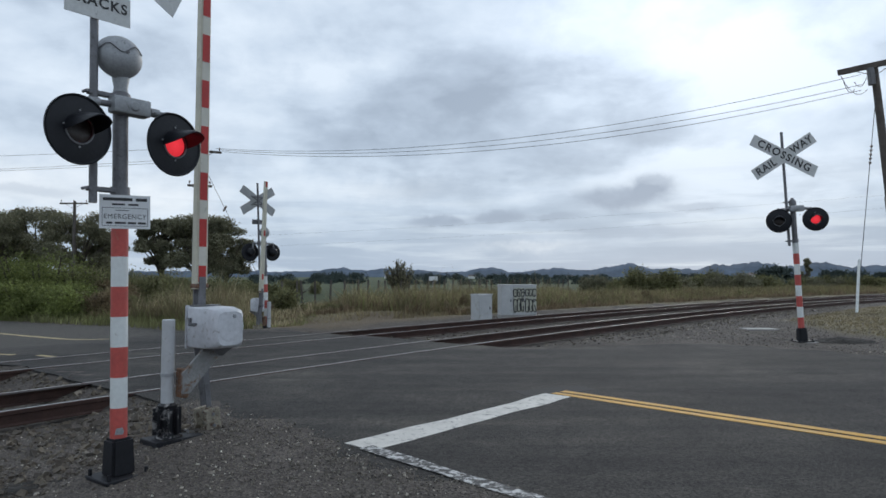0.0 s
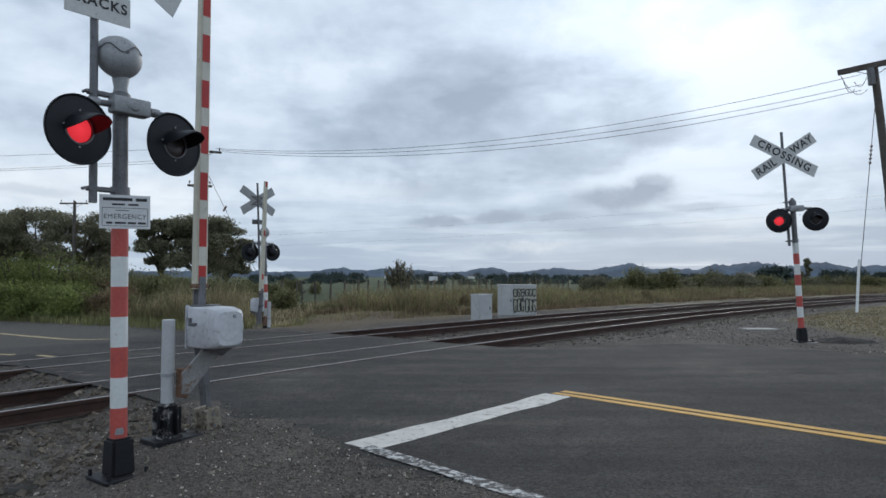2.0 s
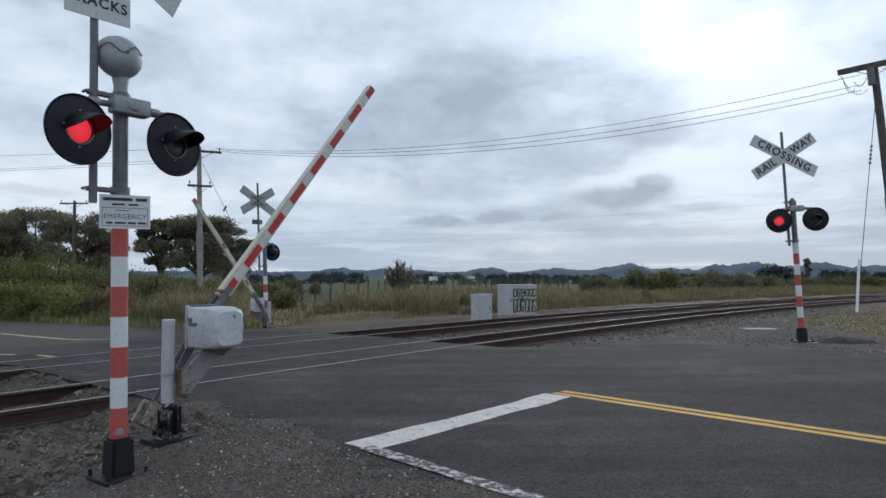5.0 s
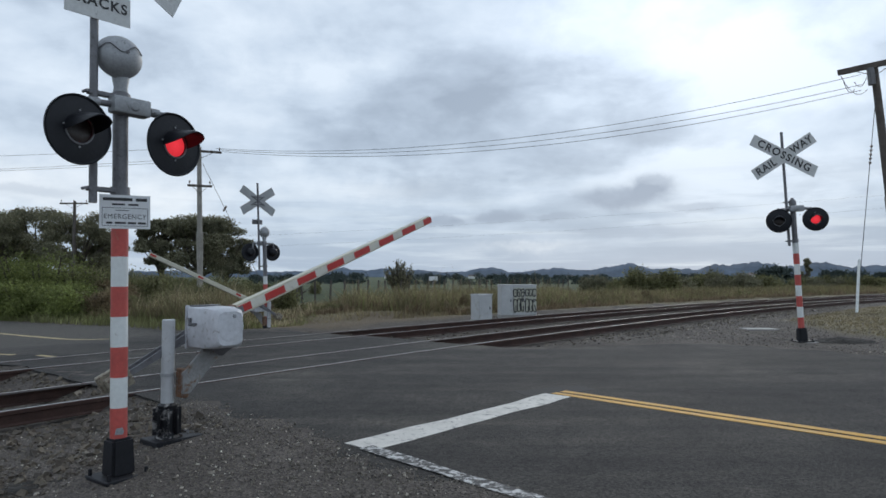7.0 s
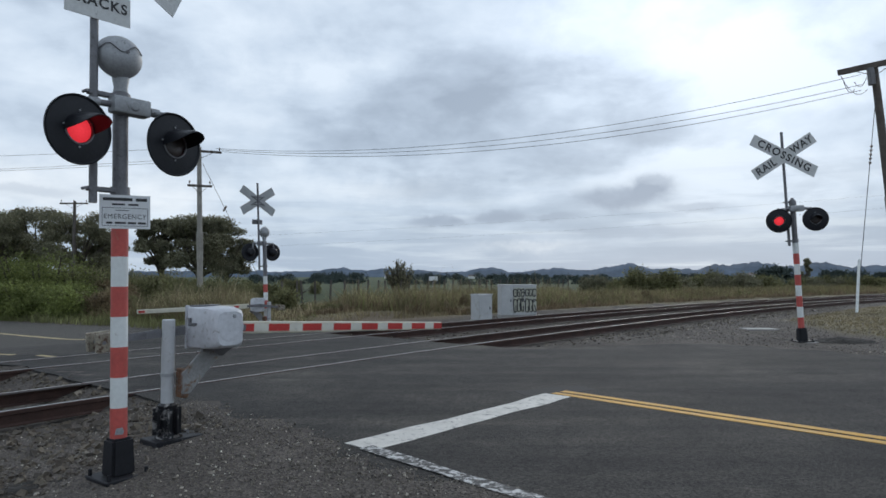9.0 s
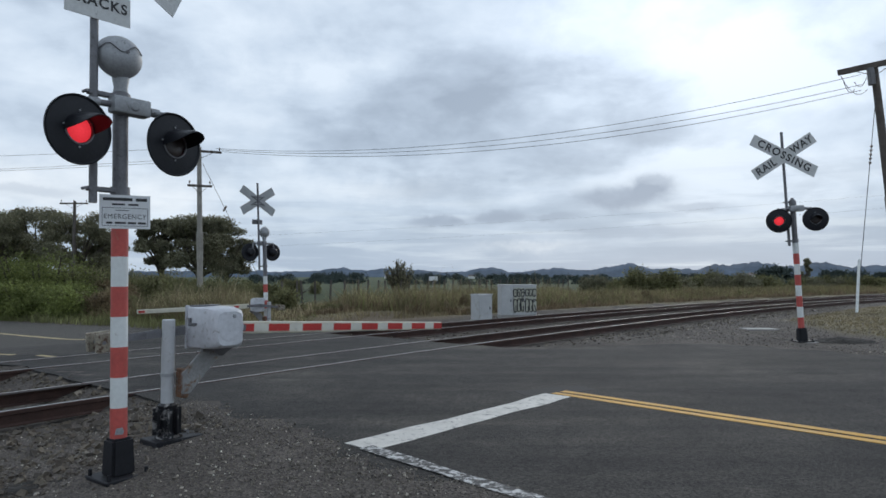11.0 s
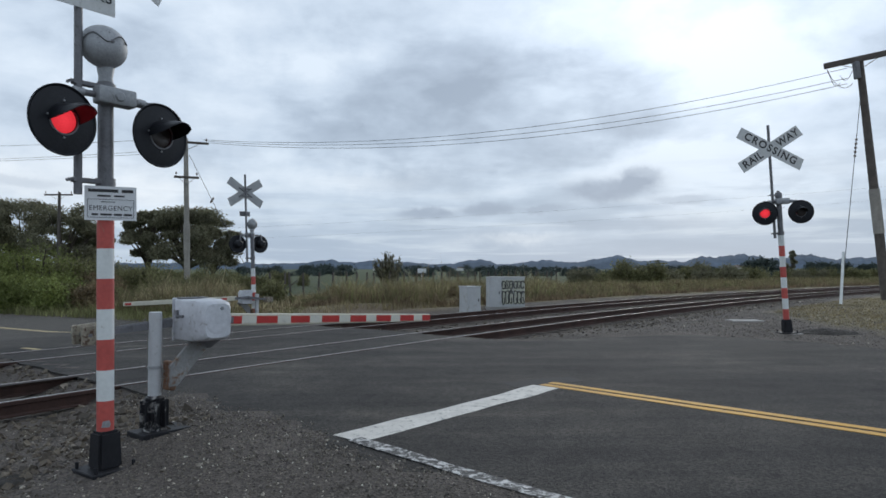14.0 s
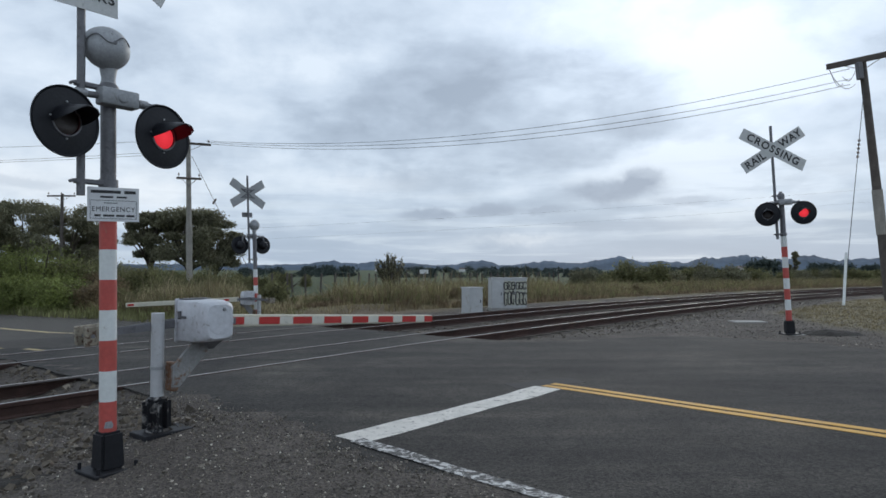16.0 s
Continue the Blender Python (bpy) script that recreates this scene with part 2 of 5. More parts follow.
ASPHALT = asphalt_material()
GROUND = ground_material()
WHITE_LINE = material("worn_white_line", (0.60, 0.57, 0.52), 0.7, vary=0.15, scale=5, grain=90, dirt=(0.12, 0.115, 0.11), dirt_at=0.61, bump=0.4)
FADED_LINE = material("faded_white_line", (0.52, 0.51, 0.49), 0.75, vary=0.2, scale=5, grain=70, dirt=(0.05, 0.048, 0.046), dirt_at=0.475, bump=0.4)
YELLOW_LINE = material("yellow_line", (0.58, 0.315, 0.05), 0.7, vary=0.15, scale=4, grain=90, dirt=(0.14, 0.12, 0.09), dirt_at=0.66, bump=0.4)
PALE_LINE = material("pale_worn_yellow_line", (0.42, 0.33, 0.17), 0.75, vary=0.2, scale=4, grain=70, dirt=(0.16, 0.14, 0.11), dirt_at=0.58, bump=0.4)
GRAVEL = material("fine_gravel", (0.135, 0.120, 0.108), 0.85, vary=0.3, scale=9, grain=60, island=True, random_hue=0.45, bump=0.4, pale=3.6)
STONE = material("ballast_stone", (0.098, 0.082, 0.067), 0.85, vary=0.4, scale=2.2, grain=60, island=True, random_hue=0.45, bump=0.4, pale=1.2)
CHIP = material("pale_stone_chip", (0.48, 0.46, 0.42), 0.8, vary=0.2, scale=9, grain=60, island=True, random_hue=0.35)
RUSTY_RAIL = material("rusty_rail_web", (0.062, 0.033, 0.026), 0.8, 0.2, vary=0.35, scale=3, grain=60, bump=0.4)
RAIL_TOP = material("worn_rail_top", (0.46, 0.45, 0.44), 0.45, 0.6, vary=0.1, scale=2, grain=30, bump=0.1)
SLEEPER = material("dark_sleeper", (0.085, 0.07, 0.06), 0.85, vary=0.3, scale=4, grain=50, random_hue=0.3, bump=0.5)
GROOVE = material("dirt_groove", (0.03, 0.028, 0.027), 0.9)
GALV = material("weathered_galvanised_steel", (0.33, 0.34, 0.35), 0.55, 0.35, vary=0.18, scale=5, grain=50, dirt=(0.17, 0.165, 0.16), dirt_at=0.64)
DARK_STEEL = material("dark_grey_steel", (0.17, 0.17, 0.18), 0.55, 0.3, vary=0.2, scale=6, grain=60, dirt=(0.10, 0.10, 0.10))
PALE_GREY = material("pale_grey_paint", (0.50, 0.51, 0.52), 0.5, vary=0.1, scale=4, grain=30, dirt=(0.30, 0.29, 0.27), dirt_at=0.66)
BOX_PAINT = material("grey_white_cover_paint", (0.56, 0.57, 0.60), 0.5, vary=0.14, scale=5, grain=22, dirt=(0.34, 0.33, 0.32), dirt_at=0.62)
RED_PAINT = material("faded_red_paint", (0.50, 0.088, 0.072), 0.55, vary=0.14, scale=5, grain=35, dirt=(0.40, 0.16, 0.12), dirt_at=0.66)
ARM_RED = material("reflective_red", (0.50, 0.035, 0.03), 0.4, vary=0.1, scale=5, grain=35)
WHITE_PAINT = material("white_post_paint", (0.72, 0.74, 0.72), 0.55, vary=0.08, scale=5, grain=35, dirt=(0.50, 0.49, 0.46), dirt_at=0.67)
STRIP_WHITE = material("reflective_cream_white", (0.66, 0.64, 0.56), 0.45, vary=0.06, scale=5, grain=35, dirt=(0.5, 0.48, 0.4), dirt_at=0.66)
CREAM = material("cream_arm_paint", (0.60, 0.57, 0.46), 0.55, vary=0.1, scale=5, grain=35, dirt=(0.38, 0.35, 0.28), dirt_at=0.66)
BLACK = material("matt_black_paint", (0.010, 0.011, 0.015), 0.42, vary=0.25, scale=6, grain=40, dirt=(0.022, 0.022, 0.026), dirt_at=0.66, spec=0.3)
BASE_BLACK = material("chipped_black_paint", (0.014, 0.014, 0.017), 0.6, vary=0.3, scale=7, grain=40, dirt=(0.12, 0.115, 0.11), dirt_at=0.72, spec=0.3)
BARRIER_BASE = material("flaking_black_paint", (0.014, 0.014, 0.017), 0.6, vary=0.3, scale=4, grain=40, dirt=(0.30, 0.29, 0.28), dirt_at=0.60, spec=0.3)
GRAFFITI_FILL = material("faded_cream_spray", (0.50, 0.50, 0.40), 0.6, vary=0.15, scale=3, grain=25, dirt=(0.40, 0.41, 0.36), dirt_at=0.55)
BRACKET = material("rust-streaked grey steel", (0.27, 0.27, 0.265), 0.65, 0.2, vary=0.25, scale=4, grain=40, dirt=(0.20, 0.115, 0.07), dirt_at=0.58)
LENS_DARK = material("unlit_red_glass", (0.055, 0.045, 0.043), 0.18, vary=0.2, scale=8, grain=120, bump=0.3)
LENS_GLOW = glowing("lit_red_lamp", (0.95, 0.03, 0.045), 0.85)
SIGN_FACE = material("aged_sign_face", (0.60, 0.61, 0.60), 0.5, vary=0.1, scale=4, grain=40, dirt=(0.40, 0.40, 0.38), dirt_at=0.65)
SIGN_BACK = material("grey_sign_back", (0.36, 0.37, 0.37), 0.55, 0.2, vary=0.12, scale=5, grain=40)
INK = material("black_lettering", (0.03, 0.03, 0.032), 0.6, vary=0.1)
PLATE = material("white_notice_plate", (0.74, 0.75, 0.76), 0.45, vary=0.06, scale=6, grain=40)
RUST = material("rust", (0.20, 0.10, 0.055), 0.85, 0.1, vary=0.35, scale=12, grain=70, dirt=(0.22, 0.20, 0.18), dirt_at=0.55)
STAINED = material("stained_cream_paint", (0.30, 0.27, 0.21), 0.8, vary=0.35, scale=9, grain=50, dirt=(0.10, 0.06, 0.04), dirt_at=0.55)
MUD = material("dark_damp_soil", (0.030, 0.026, 0.022), 0.95, vary=0.4, scale=4, grain=30, bump=0.8, bump_at=0.03)
CONCRETE = material("weathered_concrete", (0.33, 0.32, 0.30), 0.85, vary=0.15, scale=3, grain=40, dirt=(0.28, 0.27, 0.25))
TIMBER = material("weathered_timber", (0.10, 0.085, 0.075), 0.85, vary=0.3, scale=3, grain=25)
PALE_TIMBER = material("grey_timber", (0.30, 0.28, 0.25), 0.85, vary=0.25, scale=2, grain=20)
WIRE = material("dark_wire", (0.06, 0.06, 0.065), 0.6)
CABINET = material("pale_cabinet_paint", (0.50, 0.51, 0.51), 0.5, vary=0.08, scale=2, grain=20, dirt=(0.36, 0.35, 0.31), dirt_at=0.63)
PORCELAIN = material("brown_porcelain", (0.12, 0.09, 0.08), 0.3)
BARK = material("bark", (0.085, 0.068, 0.052), 0.9, vary=0.35, scale=3, grain=14, bump=0.6)
LEAF_DARK = material("dark_leaves", (0.195, 0.19, 0.13), 0.7, vary=0.35, scale=0.5, grain=9, island=True, random_hue=0.3, spec=0.2, through_leaf=0.35)
LEAF_GREEN = material("green_shrub_leaves", (0.185, 0.215, 0.075), 0.7, vary=0.45, scale=0.5, grain=9, island=True, random_hue=0.3, spec=0.2, through_leaf=0.35)
LEAF_BROWN = material("brown_shrub_leaves", (0.20, 0.155, 0.10), 0.8, vary=0.35, scale=0.6, grain=9, island=True, random_hue=0.4, spec=0.2, through_leaf=0.25)
LEAF_OLIVE = material("olive_shrub_leaves", (0.18, 0.18, 0.095), 0.8, vary=0.4, scale=0.4, grain=6, island=True, random_hue=0.35, spec=0.2, through_leaf=0.35)
GRASS_DRY = material("dry_grass", (0.245, 0.205, 0.125), 0.8, vary=0.4, scale=0.45, grain=2.5, island=True, random_hue=0.3, spec=0.2, through_leaf=0.3)
GRASS_BROWN = material("brown_dead_grass", (0.225, 0.17, 0.115), 0.85, vary=0.35, scale=0.8, grain=4, island=True, random_hue=0.35, spec=0.2, through_leaf=0.25)
GRASS_GREEN = material("green_grass", (0.215, 0.22, 0.105), 0.8, vary=0.4, scale=0.45, grain=4, island=True, random_hue=0.3, spec=0.2, through_leaf=0.3)
GRASS_PALE = material("pale_straw", (0.40, 0.345, 0.225), 0.8, vary=0.3, scale=0.6, grain=3, island=True, random_hue=0.3, spec=0.2, through_leaf=0.3)
# the blue in this base colour is distance haze painted onto wooded hills
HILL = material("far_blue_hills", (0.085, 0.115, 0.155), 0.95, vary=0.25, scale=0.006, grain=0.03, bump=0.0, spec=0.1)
FAR_WOOD = material("far_wood", (0.085, 0.105, 0.095), 0.95, vary=0.3, scale=0.05, grain=0.6, bump=0.0, spec=0.1)
FAR_WALL = material("far_house_wall", (0.7, 0.7, 0.68), 0.7)
FAR_ROOF = material("far_house_roof", (0.25, 0.2, 0.19), 0.7)


# ---- mesh helpers ----
def part(name, bm, mat, parent=None, label="", smooth=False, at=None):
    """Links a bmesh as one mesh object, under parent if one is given."""
    me = bpy.data.meshes.new(name)
    bmesh.ops.recalc_face_normals(bm, faces=bm.faces)
    bm.to_mesh(me)
    bm.free()
    for mt in mat if isinstance(mat, (list, tuple)) else [mat]:
        me.materials.append(mt)
    if smooth:
        me.shade_smooth()
        me.set_sharp_from_angle(angle=radians(40))
    ob = new(name, me)
    ob.parent = parent
    if at is not None:
        ob.matrix_basis = at
    return tagged(ob, label)


def again(ob, m, parent=None):
    """One more object on the same mesh."""
    o = new(ob.name.split(".")[0], ob.data)
    o.parent, o.matrix_basis = parent or ob.parent, m
    return o


def box(cx, cy, cz, sx, sy, sz, bevel=0.0, m=None, bm=None, seg=1):
    bm = bm or bmesh.new()
    r = bmesh.ops.create_cube(bm, size=1.0, matrix=(m or Matrix()) @ Matrix.Translation((cx, cy, cz)) @ Matrix.Diagonal((sx, sy, sz, 1)))
    if bevel:
        es = list({e for v in r["verts"] for e in v.link_edges})
        bmesh.ops.bevel(bm, geom=es, offset=bevel, segments=seg, affect="EDGES", profile=0.5)
    return bm


def rod(p, q, r, r2=None, n=12, bm=None):
    """A round bar from p to q."""
    bm = bm or bmesh.new()
    p, q = Vector(p), Vector(q)
    d = q - p
    m = Matrix.Translation((p + q) / 2) @ d.to_track_quat("Z", "Y").to_matrix().to_4x4()
    bmesh.ops.create_cone(bm, cap_ends=True, segments=n, radius1=r, radius2=r if r2 is None else r2, depth=d.length, matrix=m)
    return bm


def lathe(profile, n=24, m=None, bm=None):
    """Turns (radius, height) pairs round z."""
    bm = bm or bmesh.new()
    m = m or Matrix()
    rings = []
    for r, z in profile:
        if r < 1e-6:
            rings.append([bm.verts.new(m @ Vector((0, 0, z)))])
        else:
            rings.append([bm.verts.new(m @ Vector((r * math.cos(2 * math.pi * i / n), r * math.sin(2 * math.pi * i / n), z))) for i in range(n)])
    for a, b in zip(rings, rings[1:]):
        for i in range(n):
            j = (i + 1) % n
            vs = [a[i % len(a)], a[j % len(a)], b[j % len(b)], b[i % len(b)]]
            vs = [v for x, v in enumerate(vs) if v not in vs[:x]]
            if len(vs) > 2:
                bm.faces.new(vs)
    return bm


def slab(points, y0, y1, bm=None, m=None):
    """A plate whose outline is given in x and z, from y0 to y1."""
    bm = bm or bmesh.new()
    m = m or Matrix()
    a = [bm.verts.new(m @ Vector((x, y0, z))) for x, z in points]
    b = [bm.verts.new(m @ Vector((x, y1, z))) for x, z in points]
    bm.faces.new(a)
    bm.faces.new(b[::-1])
    for i in range(len(a)):
        j = (i + 1) % len(a)
        bm.faces.new((a[i], b[i], b[j], a[j]))
    return bm


def raw(name, verts, faces, mat, parent=None):
    me = bpy.data.meshes.new(name)
    me.from_pydata(verts, [], faces)
    for mt in mat if isinstance(mat, (list, tuple)) else [mat]:
        me.materials.append(mt)
    ob = new(name, me)
    ob.parent = parent
    return ob


def lettering(text, size, mat, parent, m, name="lettering", stretch=1.0, spacing=1.0):
    cu = bpy.data.curves.new(name, "FONT")
    cu.body, cu.size, cu.align_x, cu.align_y, cu.extrude, cu.space_character = text, size, "CENTER", "CENTER", 0.001, spacing
    cu.offset = 0.022 * size if size > 0.1 else 0.0
    tmp = new(name, cu)
    bpy.context.view_layer.update()
    me = bpy.data.meshes.new_from_object(tmp)
    bpy.data.objects.remove(tmp)
    me.materials.clear()
    me.materials.append(mat)
    ob = new(name, me)
    ob.parent = parent
    ob.matrix_basis = m @ pose(0, 0, 0, 90) @ Matrix.Diagonal((stretch, 1, 1, 1))
    return ob


def thing(name, m, label, category, group="", kind=""):
    e = new(name)
    e.empty_display_size = 0.2
    e.matrix_basis = m
    return tagged(e, label, category, group, kind)


# ---- plan ----
TRACK_CENTRE, TRACK_R, TRACK_A0, TRACK_GAP, HALF_GAUGE = (138.686, -95.83), 176.483, radians(142.89), 3.1, 0.569


def smooth(x):
    x = min(max(x, 0.0), 1.0)
    return x * x * (3 - 2 * x)


def on_track(s, off, z=0.0):
    """A point s metres along the line, off metres beyond the near track's middle."""
    a = TRACK_A0 - s / TRACK_R
    return Vector((TRACK_CENTRE[0] + (TRACK_R + off) * math.cos(a), TRACK_CENTRE[1] + (TRACK_R + off) * math.sin(a), z))


def track_offset(x, y):
    return math.hypot(x - TRACK_CENTRE[0], y - TRACK_CENTRE[1]) - TRACK_R


def track_along(x, y):
    return (TRACK_A0 - math.atan2(y - TRACK_CENTRE[1], x - TRACK_CENTRE[0])) * TRACK_R


ROAD = [Vector(p) for p in ((26.0, -17.5), (12.0, -3.4), (5.4, 3.46), (1.39, 7.65), (-1.0, 10.0), (-3.4, 12.0), (-7.0, 14.6), (-11.5, 17.4), (-18.5, 20.8), (-31.0, 24.5), (-60.0, 29.0), (-140, 36))]


def road_at(x, y):
    """Signed distance from the road's middle (to the right, seen towards the tracks) and the distance along."""
    p, best, run = Vector((x, y)), (1e9, 0, 0), 0.0
    for a, b in zip(ROAD, ROAD[1:]):
        d = b - a
        u = min(max((p - a).dot(d) / d.length_squared, 0), 1)
        c = p - (a + d * u)
        if c.length < best[0]:
            best = (c.length, (1 if d.x * (p.y - a.y) - d.y * (p.x - a.x) < 0 else -1), run + d.length * u)
        run += d.length
    return best[0] * best[1], best[2]


def road_half(q):
    """Left and right half widths of the sealed road, by the distance q beyond the near track."""
    right = 3.3 + 3.6 * smooth((-q - 1.2) / 2.5)
    return 3.25, right


def road_level(x, y):
    return -0.2 * smooth((track_offset(x, y) - 5.0) / 4.5)


def ground_level(x, y):
    q = track_offset(x, y)
    d, _ = road_at(x, y)
    left, right = road_half(q)
    out = max(d - right, -left - d)
    z = road_level(x, y)
    bed = smooth((q + 1.9) / 0.9) * smooth((5.9 - q) / 0.9)
    lip = 0.020 * smooth((out + 0.45 + 0.35 * noise.noise((x * 1.1, y * 1.1, 4)) + 0.15 * noise.noise((x * 4, y * 4, 6))) / 0.5)
    drop = 0.016 - lip + (0.20 if d < 0 else 0.02) * smooth((out - 0.2) / 2.2)
    drop = drop + (0.185 - drop) * bed * smooth(out / 0.8)
    far = smooth((math.hypot(x, y) - 60) / 200)
    bank = 0.28 * smooth((q - 6.8) / 2.0) * smooth((15 - q) / 3) * smooth((math.hypot(x + 4.8, y - 18.3) - 2.0) / 3) * smooth((out - 1.0) / 2)
    return z + bank - drop - 0.6 * far + 0.012 * noise.noise((x * 1.3, y * 1.3, 0)) * smooth(out)


def zones(x, y):
    """How much of gravel, pasture and soil the ground has here."""
    q, s = track_offset(x, y), track_along(x, y)
    d, run = road_at(x, y)
    n = noise.noise((x * 0.5, y * 0.5, 3)) * 0.9 + noise.noise((x * 2, y * 2, 5)) * 0.3
    left, right = road_half(q)
    out = max(d - right, -left - d)
    near = smooth((6.2 + n - q) / 1.0)
    rim = smooth((1.2 + n * 0.6 - out) / 0.5)
    gravel = max(near, rim)
    patch = smooth((x - 9.0 - n) / 1.5) * smooth((x - 0.42 * y - 1.5 + n) / 1.5) * smooth((-2.6 - q) / 1.0)
    gravel *= 1 - 0.95 * patch
    if d > 13 and q < -5:
        gravel *= 1 - smooth((d - 13) / 4)
    pasture = smooth((q - 14 - 2 * n) / 6)
    soil = smooth((q - 4.8) / 0.8) * smooth((9.5 + 2 * n - q) / 2) * smooth((14 - s) / 5)
    return gravel, pasture, soil * 0.9


# ---- ground, road and markings ----
def axis(lo, hi, step, ends, grow=1.35):
    """Coordinates that are dense from lo to hi and thin out to the ends."""
    mid = list(np.arange(lo, hi + step / 2, step))
    a, d = [lo], step
    while a[0] > ends[0]:
        d *= grow
        a.insert(0, a[0] - d)
    b, d = [mid[-1]], step
    while b[-1] < ends[1]:
        d *= grow
        b.append(b[-1] + d)
    return a[:-1] + mid + b[1:]


def make_ground():
    xs, ys = axis(-9, 16, 0.3, (-3500, 3500), 1.16), axis(2.5, 28, 0.3, (-800, 3800), 1.16)
    verts = [(x, y, ground_level(x, y)) for y in ys for x in xs]
    w = len(xs)
    faces = [(j * w + i, j * w + i + 1, j * w + w + i + 1, j * w + w + i) for j in range(len(ys) - 1) for i in range(w - 1)]
    ob = raw("ground", verts, faces, GROUND)
    att = ob.data.color_attributes.new("zone", "FLOAT_COLOR", "POINT")
    att.data.foreach_set("color", [c for v in verts for c in (*zones(v[0], v[1]), 1.0)])
    ob.data.shade_smooth()
    tagged(ob, "dark gravel, bare soil, dry grass and pasture", "ground", kind="structure")


def road_line():
    """The road's middle, rounded, at short steps: points and directions."""
    pts = [ROAD[0]]
    for i in range(1, len(ROAD) - 1):
        a, b, c = ROAD[i - 1], ROAD[i], ROAD[i + 1]
        n = max(int((b - a).length / 0.5), 2)
        pts += [a.lerp(b, k / n) for k in range(1, n)]
    pts.append(ROAD[-2])
    for _ in range(12):
        pts = [pts[0]] + [(p + q + r) / 3 for p, q, r in zip(pts, pts[1:], pts[2:])] + [pts[-1]]
    pts += [ROAD[-1]]
    return pts


def ribbon(name, pts, lo, hi, lift, mat, ragged=0.0, across=1, level=road_level):
    """A strip along pts between two sideways offsets (numbers, or functions of the point)."""
    verts, faces = [], []
    w = across + 1
    for i, p in enumerate(pts):
        d = (pts[min(i + 1, len(pts) - 1)] - pts[max(i - 1, 0)]).normalized()
        side = Vector((d.y, -d.x))
        a, b = (f(p) if callable(f) else f for f in (lo, hi))
        a -= ragged * (0.5 + noise.noise((p.x * 1.7, p.y * 1.7, 7)))
        b += ragged * (0.5 + noise.noise((p.x * 1.7, p.y * 1.7, 17)))
        for k in range(w):
            c = p + side * (a + (b - a) * k / across)
            verts.append((c.x, c.y, level(c.x, c.y) + lift))
    for i in range(len(pts) - 1):
        faces += [(i * w + k, i * w + k + 1, i * w + w + k + 1, i * w + w + k) for k in range(across)]
    ob = raw(name, verts, faces, mat)
    m = ob.modifiers.new("thickness", "SOLIDIFY")
    m.thickness, m.offset = (0.02, -1) if name == "road" else (0.003, -1)
    return ob


make_ground()
MIDDLE = road_line()
tagged(ribbon("road", MIDDLE, lambda p: -road_half(track_offset(*p))[0], lambda p: road_half(track_offset(*p))[1], 0.0, ASPHALT, 0.3, 14),
       "worn dark grey asphalt road across the railway", "road", kind="structure")


def straight(a, b, step=0.12):
    a, b = Vector(a), Vector(b)
    n = max(int((b - a).length / step), 1)
    return [a.lerp(b, k / n) for k in range(n + 1)]


tagged(ribbon("stop_line", straight((-0.66, 5.27), (1.30, 7.53)), -0.135, 0.135, 0.005, WHITE_LINE, 0.055), "thick white stop line with worn edges", "road marking", kind="structure")
tagged(ribbon("edge_line", straight((-0.60, 5.24), (2.2, 2.3)), -0.045, 0.045, 0.010, FADED_LINE, 0.05), "faded broken white edge line", "road marking", kind="structure")
CENTRE_A, CENTRE_B = Vector((1.33, 7.74)), Vector((12.0, -3.05))
for shift in (-0.085, 0.085):
    tagged(ribbon("centre_line", straight(CENTRE_A, CENTRE_B), shift - 0.05, shift + 0.05, 0.005, YELLOW_LINE, 0.008), "solid yellow centre line", "road marking", "double centre line", "structure")
tagged(ribbon("far_centre_line", straight((-7.55, 15.35), (-20.0, 22.9)), -0.07, 0.07, 0.005, PALE_LINE, 0.03), "pale yellow line on the far road", "road marking", kind="structure")
for a, b in (((-6.85, 11.35), (-6.45, 11.12)), ((-7.65, 11.5), (-7.3, 11.4))):
    tagged(ribbon("lane_dash", straight(a, b), -0.05, 0.05, 0.005, PALE_LINE, 0.01), "short faded dash on the far road", "road marking", "far road dashes", "structure")


# flat dark strip added as a stand-in for a dark grass tuft
tagged(ribbon("tar_patch", straight((0.85, 7.72), (1.75, 8.02)), -0.07, 0.10, 0.002, GROOVE, 0.16), "flat dark patch in place of a grass tuft at the end of the yellow lines", "road patch", kind="structure")


# ---- railway ----
def sweep_rail(off, s0, s1, step=0.75):
    prof = [(-0.062, -0.146), (0.062, -0.146), (0.062, -0.132), (0.010, -0.118), (0.010, -0.040), (0.034, -0.030), (0.034, 0.002), (0.030, 0.007), (0.015, 0.0095), (-0.015, 0.0095), (-0.030, 0.007), (-0.034, 0.002), (-0.034, -0.030), (-0.010, -0.040), (-0.010, -0.118), (-0.062, -0.132)]
    n, k = int((s1 - s0) / step), len(prof)
    verts = [tuple(on_track(s0 + (s1 - s0) * i / n, off + a, b)) for i in range(n + 1) for a, b in prof]
    faces = [(i * k + j, i * k + (j + 1) % k, (i + 1) * k + (j + 1) % k, (i + 1) * k + j) for i in range(n) for j in range(k)]
    faces += [tuple(range(k)), tuple(n * k + j for j in range(k))[::-1]]
    return verts, faces, [1 if j == 8 else 0 for _ in range(n) for j in range(k)] + [0, 0]


def groove_points(off):
    return [on_track(s, off).xy for s in np.arange(-4.6, 5.2, 0.5)]


